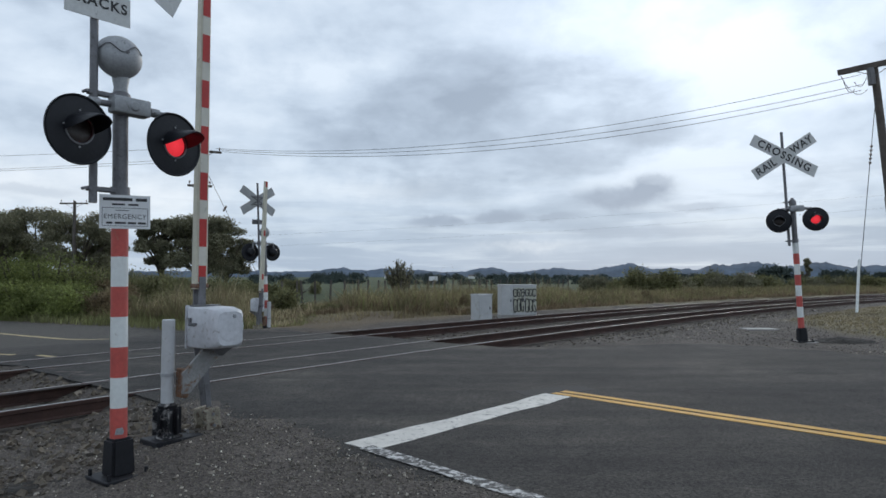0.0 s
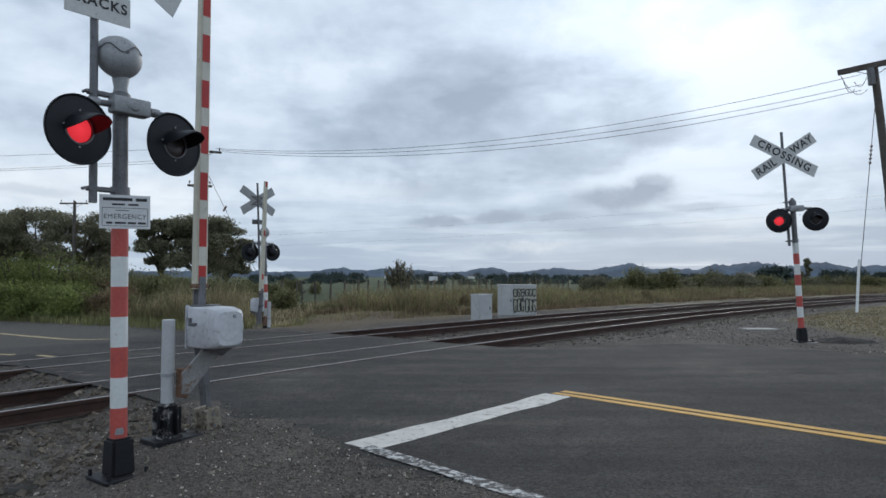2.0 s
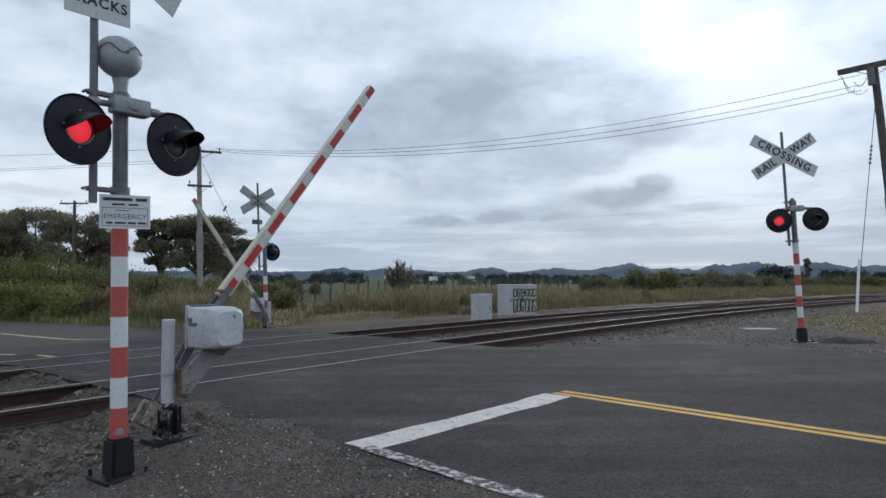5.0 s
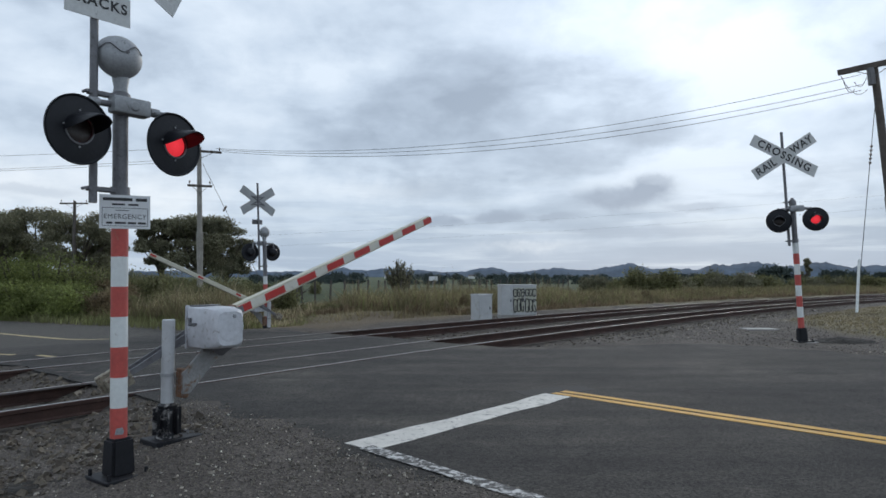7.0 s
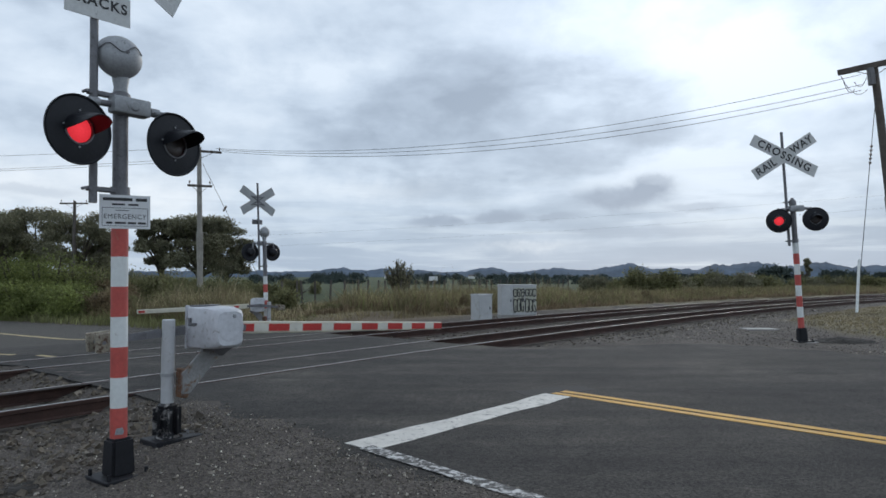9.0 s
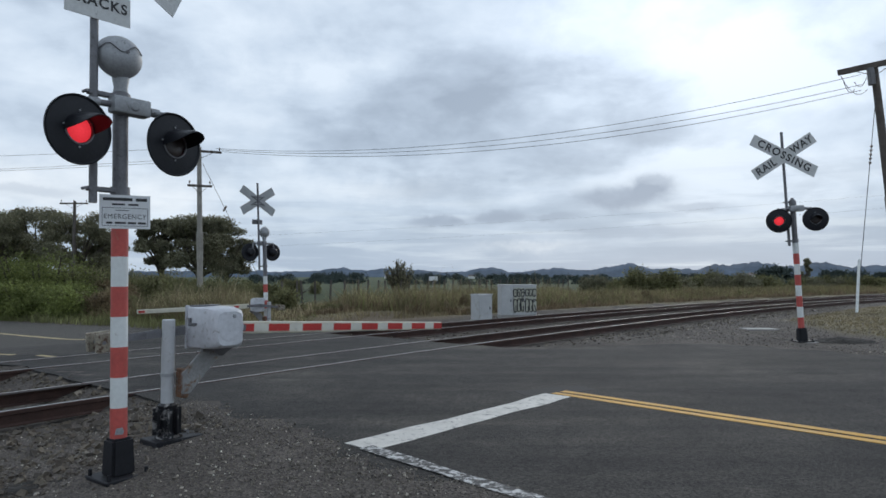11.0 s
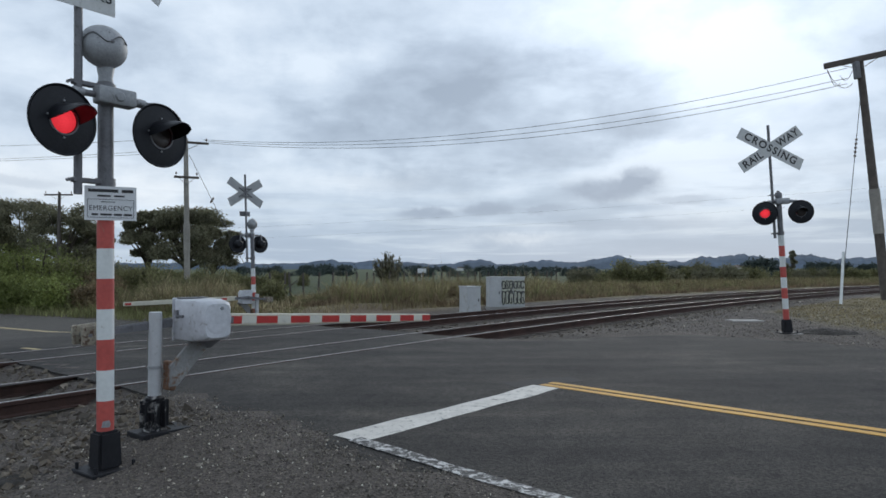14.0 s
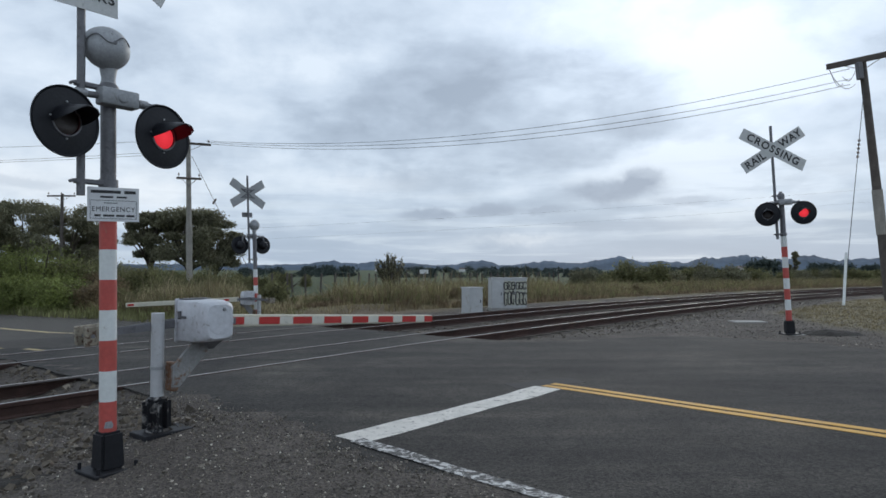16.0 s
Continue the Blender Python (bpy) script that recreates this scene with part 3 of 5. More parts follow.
def make_track(off, label):
    root = thing("railway_track", Matrix(), label, "railway track", "double line")
    for side in (-1, 1):
        v, f, mats = sweep_rail(off + side * HALF_GAUGE, -50, 150)
        ob = raw("rail", v, f, [RUSTY_RAIL, RAIL_TOP], root)
        ob.data.polygons.foreach_set("material_index", mats)
    first = None
    for i in range(-40, 150):
        s = i * 0.62
        p = on_track(s, off)
        d, _ = road_at(p.x, p.y)
        l, r = road_half(track_offset(p.x, p.y))
        if -l - 0.2 < d < r + 0.2:
            continue
        a = TRACK_A0 - s / TRACK_R
        m = Matrix.Translation((p.x, p.y, -0.25)) @ pose(0, 0, 0, 0, 0, math.degrees(a) + random.uniform(-1.5, 1.5))
        if first is None:
            first = part("sleeper", box(0, 0, 0, 2.13, 0.21, 0.14, 0.012), SLEEPER, root, at=m)
        else:
            again(first, m)
    return root


make_track(0.0, "rusty railway track set in asphalt and ballast")
make_track(TRACK_GAP, "rusty railway track beside dry verge grass")
for off in (0.0, TRACK_GAP):
    for side in (-1, 1):
        o = off + side * (HALF_GAUGE - 0.066)
        tagged(ribbon("flangeway", groove_points(o), -0.026, 0.026, 0.003, GROOVE), "dark flange groove beside the rail", "groove", "flange grooves", "structure")


def stones(name, spots, size, label, mat=STONE):
    """Loose angular stones at the given places, as one mesh."""
    cube = np.array([(x, y, z) for x in (-1, 1) for y in (-1, 1) for z in (-1, 1)], float) * 0.5
    quads = np.array([(0, 1, 3, 2), (4, 6, 7, 5), (0, 4, 5, 1), (2, 3, 7, 6), (0, 2, 6, 4), (1, 5, 7, 3)])
    rng = np.random.default_rng(4)
    n = len(spots)
    v = cube[None] * rng.uniform(0.55, 1.25, (n, 1, 3)) + rng.uniform(-0.2, 0.2, (n, 8, 3))
    qt = rng.normal(size=(n, 4))
    qt /= np.linalg.norm(qt, axis=1)[:, None]
    a, b, c, d = qt.T
    rot = np.array([[1 - 2 * (c * c + d * d), 2 * (b * c - a * d), 2 * (b * d + a * c)], [2 * (b * c + a * d), 1 - 2 * (b * b + d * d), 2 * (c * d - a * b)], [2 * (b * d - a * c), 2 * (c * d + a * b), 1 - 2 * (b * b + c * c)]]).transpose(2, 0, 1)
    v = np.einsum("nij,nkj->nki", rot, v) * (size * rng.lognormal(0, 0.35, (n, 1, 1)))
    v += np.array(spots)[:, None, :]
    f = (quads[None] + (np.arange(n) * 8)[:, None, None]).reshape(-1, 4)
    tagged(raw(name, v.reshape(-1, 3).tolist(), f.tolist(), mat), label, "gravel", kind="stuff")


def stone_spots(count, s_range, q_range, margin, rng, lift=0.0):
    out = []
    while len(out) < count:
        s, q = rng.uniform(*s_range), rng.uniform(*q_range)
        p = on_track(s, q)
        d, _ = road_at(p.x, p.y)
        l, r = road_half(q)
        if -l - margin - 0.25 * rng.random() < d < r + margin or p.y < 1.5:
            continue
        if min(abs(q - t) for t in (-HALF_GAUGE, HALF_GAUGE, TRACK_GAP - HALF_GAUGE, TRACK_GAP + HALF_GAUGE)) < 0.075:
            continue
        out.append((p.x, p.y, ground_level(p.x, p.y) + lift))
    return out


RNG = random.Random(11)
stones("ballast", stone_spots(12000, (-18, -3.0), (-2.9, 5.2), 0.1, RNG) + stone_spots(5500, (3.5, 26), (-2.6, 5.0), 0.1, RNG) + stone_spots(2500, (26, 60), (-2.6, 4.8), 0.1, RNG), 0.029, "loose grey ballast stones between and beside the rails")
stones("near_ballast", stone_spots(9000, (-11, -3.5), (-4.4, -2.0), 1.75, RNG), 0.0185, "dark broken stone beside the track")


def gravel_spots(count):
    out = []
    while len(out) < count:
        x, y = RNG.uniform(-4.5, 1.4), RNG.uniform(2.4, 8.5)
        d, _ = road_at(x, y)
        if -2.95 - 0.35 * RNG.random() > d > -6.5 and track_offset(x, y) < -1.0 and RNG.random() < 0.35 + 0.5 * noise.noise((x * 2, y * 2, 9)) + 0.3:
            out.append((x, y, ground_level(x, y)))
    return out


def right_gravel(count):
    out = []
    while len(out) < count:
        x, y = RNG.uniform(2, 16), RNG.uniform(8, 27)
        d, _ = road_at(x, y)
        if d > 6.5 + RNG.random() and track_offset(x, y) < -1.6:
            out.append((x, y, ground_level(x, y)))
    return out


stones("gravel", gravel_spots(15000), 0.0095, "fine dark gravel on the road shoulder", GRAVEL)
stones("stone_chips", gravel_spots(420), 0.0085, "scattered pale stone chips on the shoulder", CHIP)
stones("yard_gravel", right_gravel(9000), 0.017, "loose gravel on the verge beside the crossing", GRAVEL)


# ---- crossing signals ----
def make_lamp(parent, m, lit_side):
    """A round black backboard with lens, hood and housing; faces -y. Returns the lamp and its turning lens."""
    face = pose(0, 0, 0, 90)
    lamp = part("lamp", lathe([(0.1, 0.006), (0.105, 0.012), (0.16, 0.010), (0.232, 0.0), (0.246, 0.012), (0.25, 0.010), (0.25, 0.0), (0.235, -0.012), (0.1, -0.008), (0.1, 0.006)], 40, face), BLACK, parent, "round black lamp backboard", True, m)
    part("housing", lathe([(0.1, 0.0), (0.118, -0.02), (0.115, -0.10), (0.075, -0.15), (0.0, -0.16)], 24, face), BLACK, lamp, "", True)
    part("rim", lathe([(0.098, 0.008), (0.098, 0.020), (0.109, 0.020), (0.109, 0.008)], 28, face), DARK_STEEL, lamp, "", True)
    # hood over the lens: a half pipe that droops forward
    bm = bmesh.new()
    rows, n = [], 16
    for j, (out, r, drop, half) in enumerate(((0.01, 0.112, 0.0, 100), (0.10, 0.110, -0.004, 92), (0.19, 0.106, -0.012, 78), (0.25, 0.100, -0.018, 58), (0.27, 0.094, -0.02, 36))):
        for thick in (0.0, 0.005):
            rows.append([bm.verts.new(((r - thick) * math.sin(radians(a)), -out, (r - thick) * math.cos(radians(a)) + drop)) for a in np.linspace(-half, half, n)])
    for a, b in zip(rows, rows[2:]):
        for i in range(n - 1):
            bm.faces.new((a[i], a[i + 1], b[i + 1], b[i]))
    for i in range(n - 1):
        bm.faces.new((rows[-1][i], rows[-1][i + 1], rows[-2][i + 1], rows[-2][i]))
    for k in (0, n - 1):
        for j in range(0, len(rows) - 2, 2):
            bm.faces.new((rows[j][k], rows[j + 1][k], rows[j + 3][k], rows[j + 2][k]))
    part("hood", bm, BLACK, lamp, "curved black lamp hood", True)
    for bx, bz in ((-0.118, 0.02), (0.118, 0.02), (0.0, 0.135), (0.0, -0.125)):
        part("bolt", lathe([(0.0, 0.016), (0.007, 0.014), (0.008, 0.0)], 8, Matrix.Translation((bx, -0.004, bz)) @ face), GALV, lamp)
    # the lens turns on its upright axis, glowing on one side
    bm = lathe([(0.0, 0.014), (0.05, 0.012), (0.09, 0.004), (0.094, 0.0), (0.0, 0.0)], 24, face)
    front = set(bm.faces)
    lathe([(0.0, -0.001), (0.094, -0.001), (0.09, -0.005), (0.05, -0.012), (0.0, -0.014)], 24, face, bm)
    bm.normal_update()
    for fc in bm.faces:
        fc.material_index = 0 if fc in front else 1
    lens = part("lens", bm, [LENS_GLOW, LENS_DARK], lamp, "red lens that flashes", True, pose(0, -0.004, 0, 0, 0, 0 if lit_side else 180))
    return lamp, lens


def cross_sign(parent, x, y, z, lettered, front=-1):
    """Two crossed boards on a pipe, centred at x, z."""
    for k, ang in ((0, 30), (1, -30)):
        m = Matrix.Translation((x, y + front * 0.006 * k, z)) @ pose(0, 0, 0, 0, -ang, 0)
        w, hw = (0.74, 0.122) if lettered else (0.62, 0.115)
        notch = [(-w, -hw), (w, -hw), (w - 0.02, hw), (-w, hw)]
        board = part("sign_board", slab(notch, -0.003, 0.003), SIGN_FACE if lettered else SIGN_BACK, parent, "" if lettered else "plain grey back of a sign board", at=m)
        if lettered:
            if k == 1:
                lettering("CROSSING", 0.215, INK, board, Matrix.Translation((0, -0.0045, 0)), spacing=1.22)
            else:
                lettering("RAIL", 0.215, INK, board, Matrix.Translation((-0.44, -0.0045, 0)), spacing=1.1)
                lettering("WAY", 0.215, INK, board, Matrix.Translation((0.43, -0.0045, 0)), spacing=1.05)
        else:
            part("stiffener", box(0, 0.012, 0, 0.5, 0.014, 0.03), DARK_STEEL, board)
    for dz in (-0.1, 0.1):
        part("sign_clamp", box(x, y + 0.02, z + dz, 0.36, 0.02, 0.028, 0.004), DARK_STEEL, parent)


def make_signal(m, cut, label, pipe_x, bell, plate, lettered, tracks_plate, bands, top, arms, aims, lens_lit, pipe_top, sign_z, footing):
    root = thing("crossing_signal", m, label, "railway signal", "crossing signals")
    # cast base, flange and bolts
    bm = bmesh.new()
    r = bmesh.ops.create_cone(bm, cap_ends=True, segments=4, radius1=0.122, radius2=0.108, depth=0.27, matrix=Matrix.Translation((0, 0, 0.15)) @ pose(0, 0, 0, 0, 0, 45))
    bmesh.ops.bevel(bm, geom=list(bm.edges), offset=0.018, segments=2, affect="EDGES")
    base = part("base", bm, BASE_BLACK, root, "chipped black cast base", True)
    part("foot_plate", box(0, 0, 0.008, 0.33, 0.33, 0.03, 0.006), BASE_BLACK, base)
    for sx in (-1, 1):
        for sy in (-1, 1):
            part("anchor_bolt", lathe([(0, 0.05), (0.014, 0.045), (0.014, 0.0)], 6, Matrix.Translation((sx * 0.135, sy * 0.135, 0.02))), BASE_BLACK, base)
    if plate:
        part("worn_patch", slab([(-0.030, 0.315), (0.022, 0.312), (0.030, 0.335), (0.020, 0.362), (-0.022, 0.358)], -0.0615, -0.050, m=pose(0, 0, 0, 0, 0, -22)), GALV, root, "bare metal patch in the red paint")
    if footing:
        part("footing", box(0, 0, -0.03, 0.44, 0.44, 0.06, 0.012), CONCRETE, root, "concrete footing")
    z = 0.28
    for i in range(bands):
        h = 0.2185
        part("painted_band", lathe([(0.0, z), (0.058, z), (0.058, z + h), (0.0, z + h)], 24), RED_PAINT if i % 2 == 0 else WHITE_PAINT, root, "faded red band" if i % 2 == 0 else "white band", True)
        z += h
    part("mast", lathe([(0.0, z - 0.002), (0.053, z - 0.002), (0.053, top), (0.0, top)], 24), DARK_STEEL, root, "grey steel mast", True)
    part("mast_cap", lathe([(0.07, top - 0.09), (0.07, top - 0.01), (0.05, top + 0.02), (0.03, top + 0.035), (0.03, top + 0.055), (0.0, top + 0.06)], 20), DARK_STEEL, root, "", True)
    # junction box and arms
    part("junction_box", box(0.03, -0.075, arms, 0.28, 0.11, 0.125, 0.016, seg=2), GALV, root, "grey cast junction box", True)
    part("junction_lid", lathe([(0.0, 0.012), (0.03, 0.010), (0.04, 0.0)], 20, Matrix.Translation((0.04, -0.13, arms)) @ pose(0, 0, 0, 90)), GALV, root, "", True)
    for sx in (-1, 1):
        part("lamp_arm", rod((0.1 * sx, -0.06, arms), (0.33 * sx, -0.06, arms - 0.01), 0.024), DARK_STEEL, root, "", True)
        part("arm_collar", rod((0.19 * sx, -0.06, arms - 0.004), (0.26 * sx, -0.06, arms - 0.006), 0.034), GALV, root, "", True)
        part("lamp_bracket", rod((0.33 * sx, -0.06, arms + 0.02), (0.365 * sx, -0.05, arms - 0.17), 0.022), DARK_STEEL, root, "", True)
    lenses = []
    for sx, aim_deg, lit in zip((-1, 1), aims, lens_lit):
        lamp, lens = make_lamp(root, Matrix.Translation((0.375 * sx + (0.0 if not lettered or not bell else 0.014 if sx < 0 else -0.03), -0.14, arms - 0.24)) @ pose(0, 0, 0, 0, 0, aim_deg) @ Matrix.Scale(0.97, 4), lit)
        lenses.append(lens)
    # sign pipe and clamps
    py = -0.02
    part("sign_pipe", rod((pipe_x, py, 1.97 - cut), (pipe_x, py, pipe_top), 0.028), DARK_STEEL, root, "grey sign pipe", True)
    for cz in (2.07 - cut, top - 0.03):
        part("pipe_clamp", box(pipe_x / 2, py, cz, abs(pipe_x) + 0.09, 0.045, 0.035, 0.006), DARK_STEEL, root)
        part("clamp_ring", lathe([(0.052, cz - 0.03), (0.067, cz - 0.03), (0.067, cz + 0.03), (0.052, cz + 0.03)], 20), DARK_STEEL, root, "", True)
        part("clamp_bolt", rod((pipe_x - 0.06, py - 0.03, cz), (pipe_x - 0.06, py + 0.03, cz), 0.012, n=6), DARK_STEEL, root)
    cross_sign(root, pipe_x, py - 0.04 if lettered else py + 0.0, sign_z, lettered)
    if tracks_plate:
        board = part("tracks_plate", box(0, 0, 0, 0.465 if lettered else 0.34, 0.006, 0.21 if lettered else 0.13, 0.0), SIGN_FACE if lettered else DARK_STEEL, root, "white plate lettered TRACKS" if lettered else "dark back of a small plate", at=Matrix.Translation((pipe_x + 0.012, py - 0.035, tracks_plate - 0.02)))
        if lettered:
            lettering("TRACKS", 0.104, INK, board, Matrix.Translation((-0.008, -0.0045, 0.015)), spacing=1.18)
    if bell:
        bell_root = part("bell", lathe([(0.0, 0.118), (0.05, 0.114), (0.10, 0.095), (0.135, 0.06), (0.152, 0.03), (0.158, 0.004), (0.163, 0.0), (0.163, -0.010), (0.150, -0.016), (0.135, -0.06), (0.10, -0.10), (0.05, -0.12), (0.0, -0.12)], 36, Matrix.Translation((-0.025, -0.02, top + 0.27)) @ pose(0, 0, 0, 84, 0, bell)), GALV, root, "weathered grey warning bell", True)
        part("bell_stem", lathe([(0.055, top), (0.048, top + 0.05), (0.062, top + 0.13), (0.045, top + 0.16), (0.0, top + 0.16)], 20), GALV, bell_root, "", True)
        gm = Matrix.Translation((-0.025, -0.02, top + 0.27)) @ pose(0, 0, 0, 84, 0, bell)
        bm = bmesh.new()
        wave = [gm @ Vector((x, 0.025 - 0.03 * math.cos(x * 34), 0.010 + math.sqrt(max(0.162 ** 2 - x * x - 0.045 ** 2, 0.0)) * 0.72)) for x in np.linspace(-0.145, 0.145, 17)]
        for p, q in zip(wave, wave[1:]):
            rod(p, q, 0.0045, n=5, bm=bm)
        part("bell_guard", bm, DARK_STEEL, bell_root)
        part("bell_nut", lathe([(0, 0.015), (0.016, 0.012), (0.016, 0)], 6, Matrix.Translation((-0.02, -0.132, top + 0.285)) @ pose(0, 0, 0, 84, 0, bell)), DARK_STEEL, bell_root)
    if plate:
        board = part("notice_plate", box(0, 0, 0, 0.375, 0.005, 0.25, 0.0), PLATE, root, "white notice plate lettered EMERGENCY", at=Matrix.Translation((0.0, -0.075, 1.915)) @ pose(0, 0, 0, 0, 0, plate) @ Matrix.Diagonal((0.9, 1, 0.98, 1)))
        y = -0.004
        lettering("EMERGENCY", 0.050, INK, board, Matrix.Translation((0.0, y, -0.037)), spacing=1.14)
        # the street's name, the distance and the call number stand as plain bars
        for cx, cz, w, h in ((-0.055, 0.092, 0.215, 0.022), (0.12, 0.092, 0.085, 0.022), (-0.05, 0.054, 0.095, 0.013), (0.06, 0.054, 0.075, 0.013), (-0.02, 0.010, 0.10, 0.005), (-0.115, -0.083, 0.045, 0.015), (-0.035, -0.083, 0.08, 0.015), (0.05, -0.083, 0.06, 0.015), (0.123, -0.083, 0.06, 0.015)):
            part("text_bar", box(0, 0, 0, w, 0.002, h), INK, board, at=Matrix.Translation((cx, y, cz)))
        bm = bmesh.new()
        for cx, cz, sx, sz in ((0, 0.028, 0.335, 0.003), (0, -0.105, 0.335, 0.003), (-0.1665, -0.0385, 0.003, 0.133), (0.1665, -0.0385, 0.003, 0.133)):
            box(cx, y, cz, sx, 0.002, sz, bm=bm)
        part("plate_border", bm, INK, board)
    return root, lenses


near_signal, near_lenses = make_signal(
    Matrix.Translation((-2.345, 4.88, -0.115)) @ pose(0, 0, 0, 0, -0.8, 0) @ pose(0, 0, 0, 0, 0, 53.1), 0.0,
    "crossing signal with bell, notice plate, striped post and twin red lamps", -0.205, -14, -22, True, 3.41, 7, 2.79, 2.69, (9, 8), (0, 1), 4.3, 3.945, False)
verge_signal, verge_lenses = make_signal(
    Matrix.Translation((7.36, 13.72, 0.0)) @ pose(0, 0, 0, 0, -2.9, 0) @ pose(0, 0, 0, 0, 0, 0), 0.0,
    "crossing signal with lettered crossed boards and leaning striped post", -0.135, 0, 0, True, 0, 8, 2.9, 2.73, (-24, -20), (0, 1), 4.33, 3.83, True)
far_signal, far_lenses = make_signal(
    Matrix.Translation((-4.82, 18.3, -0.25)) @ pose(0, 0, 0, 0, -2.0, 0) @ pose(0, 0, 0, 0, 0, 233.1), 0.2,
    "crossing signal with bell and plain grey sign backs, facing away", 0.17, 20, 0, False, 3.1, 6, 2.53, 2.5, (-10, -14), (0, 0), 4.15, 3.66, False)


# ---- barriers ----
def make_barrier(m, label, length, striped, cover_y=0.43, cover_x=0.0, reach=0.80):
    """Half barrier: post, cover box and bracket stand still; the arm turns about y at 0.88 m. x runs along the lowered arm."""
    root = thing("crossing_barrier", m, label, "railway barrier", "crossing barriers")
    px, py = -0.315, -0.06
    part("post", lathe([(0, 0.0), (0.052, 0.0), (0.052, 0.965), (0.047, 0.97), (0, 0.97)], 24, Matrix.Translation((px, py, 0))), PALE_GREY, root, "grey steel post", True)
    part("post_ring", lathe([(0.052, 0.50), (0.058, 0.50), (0.058, 0.525), (0.052, 0.525)], 24, Matrix.Translation((px, py, 0))), GALV, root, "", True)
    base = part("base", lathe([(0.0, -0.06), (0.115, -0.06), (0.105, 0.0), (0.075, 0.04), (0.075, 0.24), (0.082, 0.26), (0.06, 0.28), (0.0, 0.28)], 8, Matrix.Translation((px, py, 0))), BARRIER_BASE, root, "flaking black base with ribs")
    for a in range(0, 360, 45):
        part("base_rib", box(0.092, 0, 0.13, 0.04, 0.014, 0.22, 0.003, Matrix.Translation((px, py, 0)) @ pose(0, 0, 0, 0, 0, a + 22)), BARRIER_BASE, base)
    part("foot_plate", box(px + 0.05, py, -0.03, 0.42, 0.28, 0.05, 0.006), BASE_BLACK, base)
    # bracket from the post up to the cover
    part("bracket", slab([(px + 0.05, 0.36), (px + 0.11, 0.36), (px + 0.43, 0.70), (px + 0.43, 0.745), (px + 0.26, 0.745), (px + 0.05, 0.53)], py - 0.16, py - 0.13), BRACKET, root, "rust-streaked grey diagonal bracket")
    part("rusty_strap", box(px + 0.09, py - 0.07, 0.44, 0.055, 0.12, 0.24, 0.008), RUST, root, "rusty bracket strap")
    part("gland", lathe([(0.02, 0.66), (0.05, 0.69), (0.09, 0.72), (0.10, 0.735), (0.0, 0.735)], 16, Matrix.Translation((0.02, -0.32, 0))), DARK_STEEL, root, "", True)
    # cover: a pressed shell whose front end narrows in two steps
    bm, rings = bmesh.new(), []
    for y, k, cut in ((-0.055, 0.97, 0.012), (-0.065, 1.0, 0.016), (-0.055 - cover_y * 0.66, 1.0, 0.028), (-0.055 - cover_y * 0.93, 0.93, 0.05), (-0.055 - cover_y, 0.80, 0.06)):
        hx, hz = 0.147 * k, 0.174 * k
        corner = [(hx, hz - cut), (hx - cut * 0.3, hz - cut * 0.3), (hx - cut, hz)]
        corner += [(-x, z) for x, z in corner[::-1]]
        corner += [(x, -z) for x, z in corner[::-1]]
        rings.append([bm.verts.new((cover_x + x, y, 0.898 + z)) for x, z in corner])
    for a, b in zip(rings, rings[1:]):
        for i in range(len(a)):
            bm.faces.new((a[i], a[(i + 1) % len(a)], b[(i + 1) % len(a)], b[i]))
    bm.faces.new(rings[0])
    bm.faces.new(rings[-1])
    cover = part("cover", bm, BOX_PAINT, root, "grey white mechanism cover", True)
    part("cover_flange", box(cover_x, -0.045, 0.898, 0.315, 0.014, 0.37, 0.006), BOX_PAINT, cover)
    part("cover_hinge", box(cover_x - 0.02, -0.08, 1.076, 0.20, 0.07, 0.012, 0.004), DARK_STEEL, cover)
    if striped:
        part("cover_lid_seam", box(0.0, -0.11, 1.0815, 0.25, 0.10, 0.006), DARK_STEEL, cover)
    if striped:
        part("cover_panel", lathe([(0.0, 0.008), (0.10, 0.006), (0.125, 0.0)], 28, Matrix.Translation((0.0, -0.485, 0.91)) @ pose(0, 0, 0, 90)), BOX_PAINT, cover, "", True)
    part("cover_catch", box(-0.155, -0.16, 0.93, 0.02, 0.10, 0.02, 0.004, bm=box(-0.155, -0.12, 0.945, 0.03, 0.025, 0.07, 0.004)), DARK_STEEL, cover, "dark latch")
    if striped:
        part("cover_nut", lathe([(0, 0.02), (0.016, 0.016), (0.018, 0)], 6, Matrix.Translation((0.03, -0.485, 1.0)) @ pose(0, 0, 0, 90)), GALV, cover)
    part("shaft", rod((0, -0.06, 0.88), (0, 0.09, 0.88), 0.04), DARK_STEEL, root, "", True)
    # the arm, with its origin on the shaft
    bm = slab([(0.34, -0.058), (length, -0.046), (length, 0.046), (0.34, 0.058)], 0.0, 0.072)
    bmesh.ops.bevel(bm, geom=list(bm.edges), offset=0.006, segments=1, affect="EDGES")
    arm = part("arm", bm, CREAM, root, "long cream barrier arm", at=Matrix.Translation((0, -0.03, 0.88)))
    for side in (-0.012, 0.078):
        part("arm_lever", slab([(-0.05, -0.035), (0.45, -0.03), (0.45, 0.03), (-0.05, 0.035)], side - 0.006, side + 0.006), DARK_STEEL, arm)
    part("arm_clamp", box(0.37, 0.033, 0, 0.04, 0.10, 0.128, 0.008), RUST, arm)
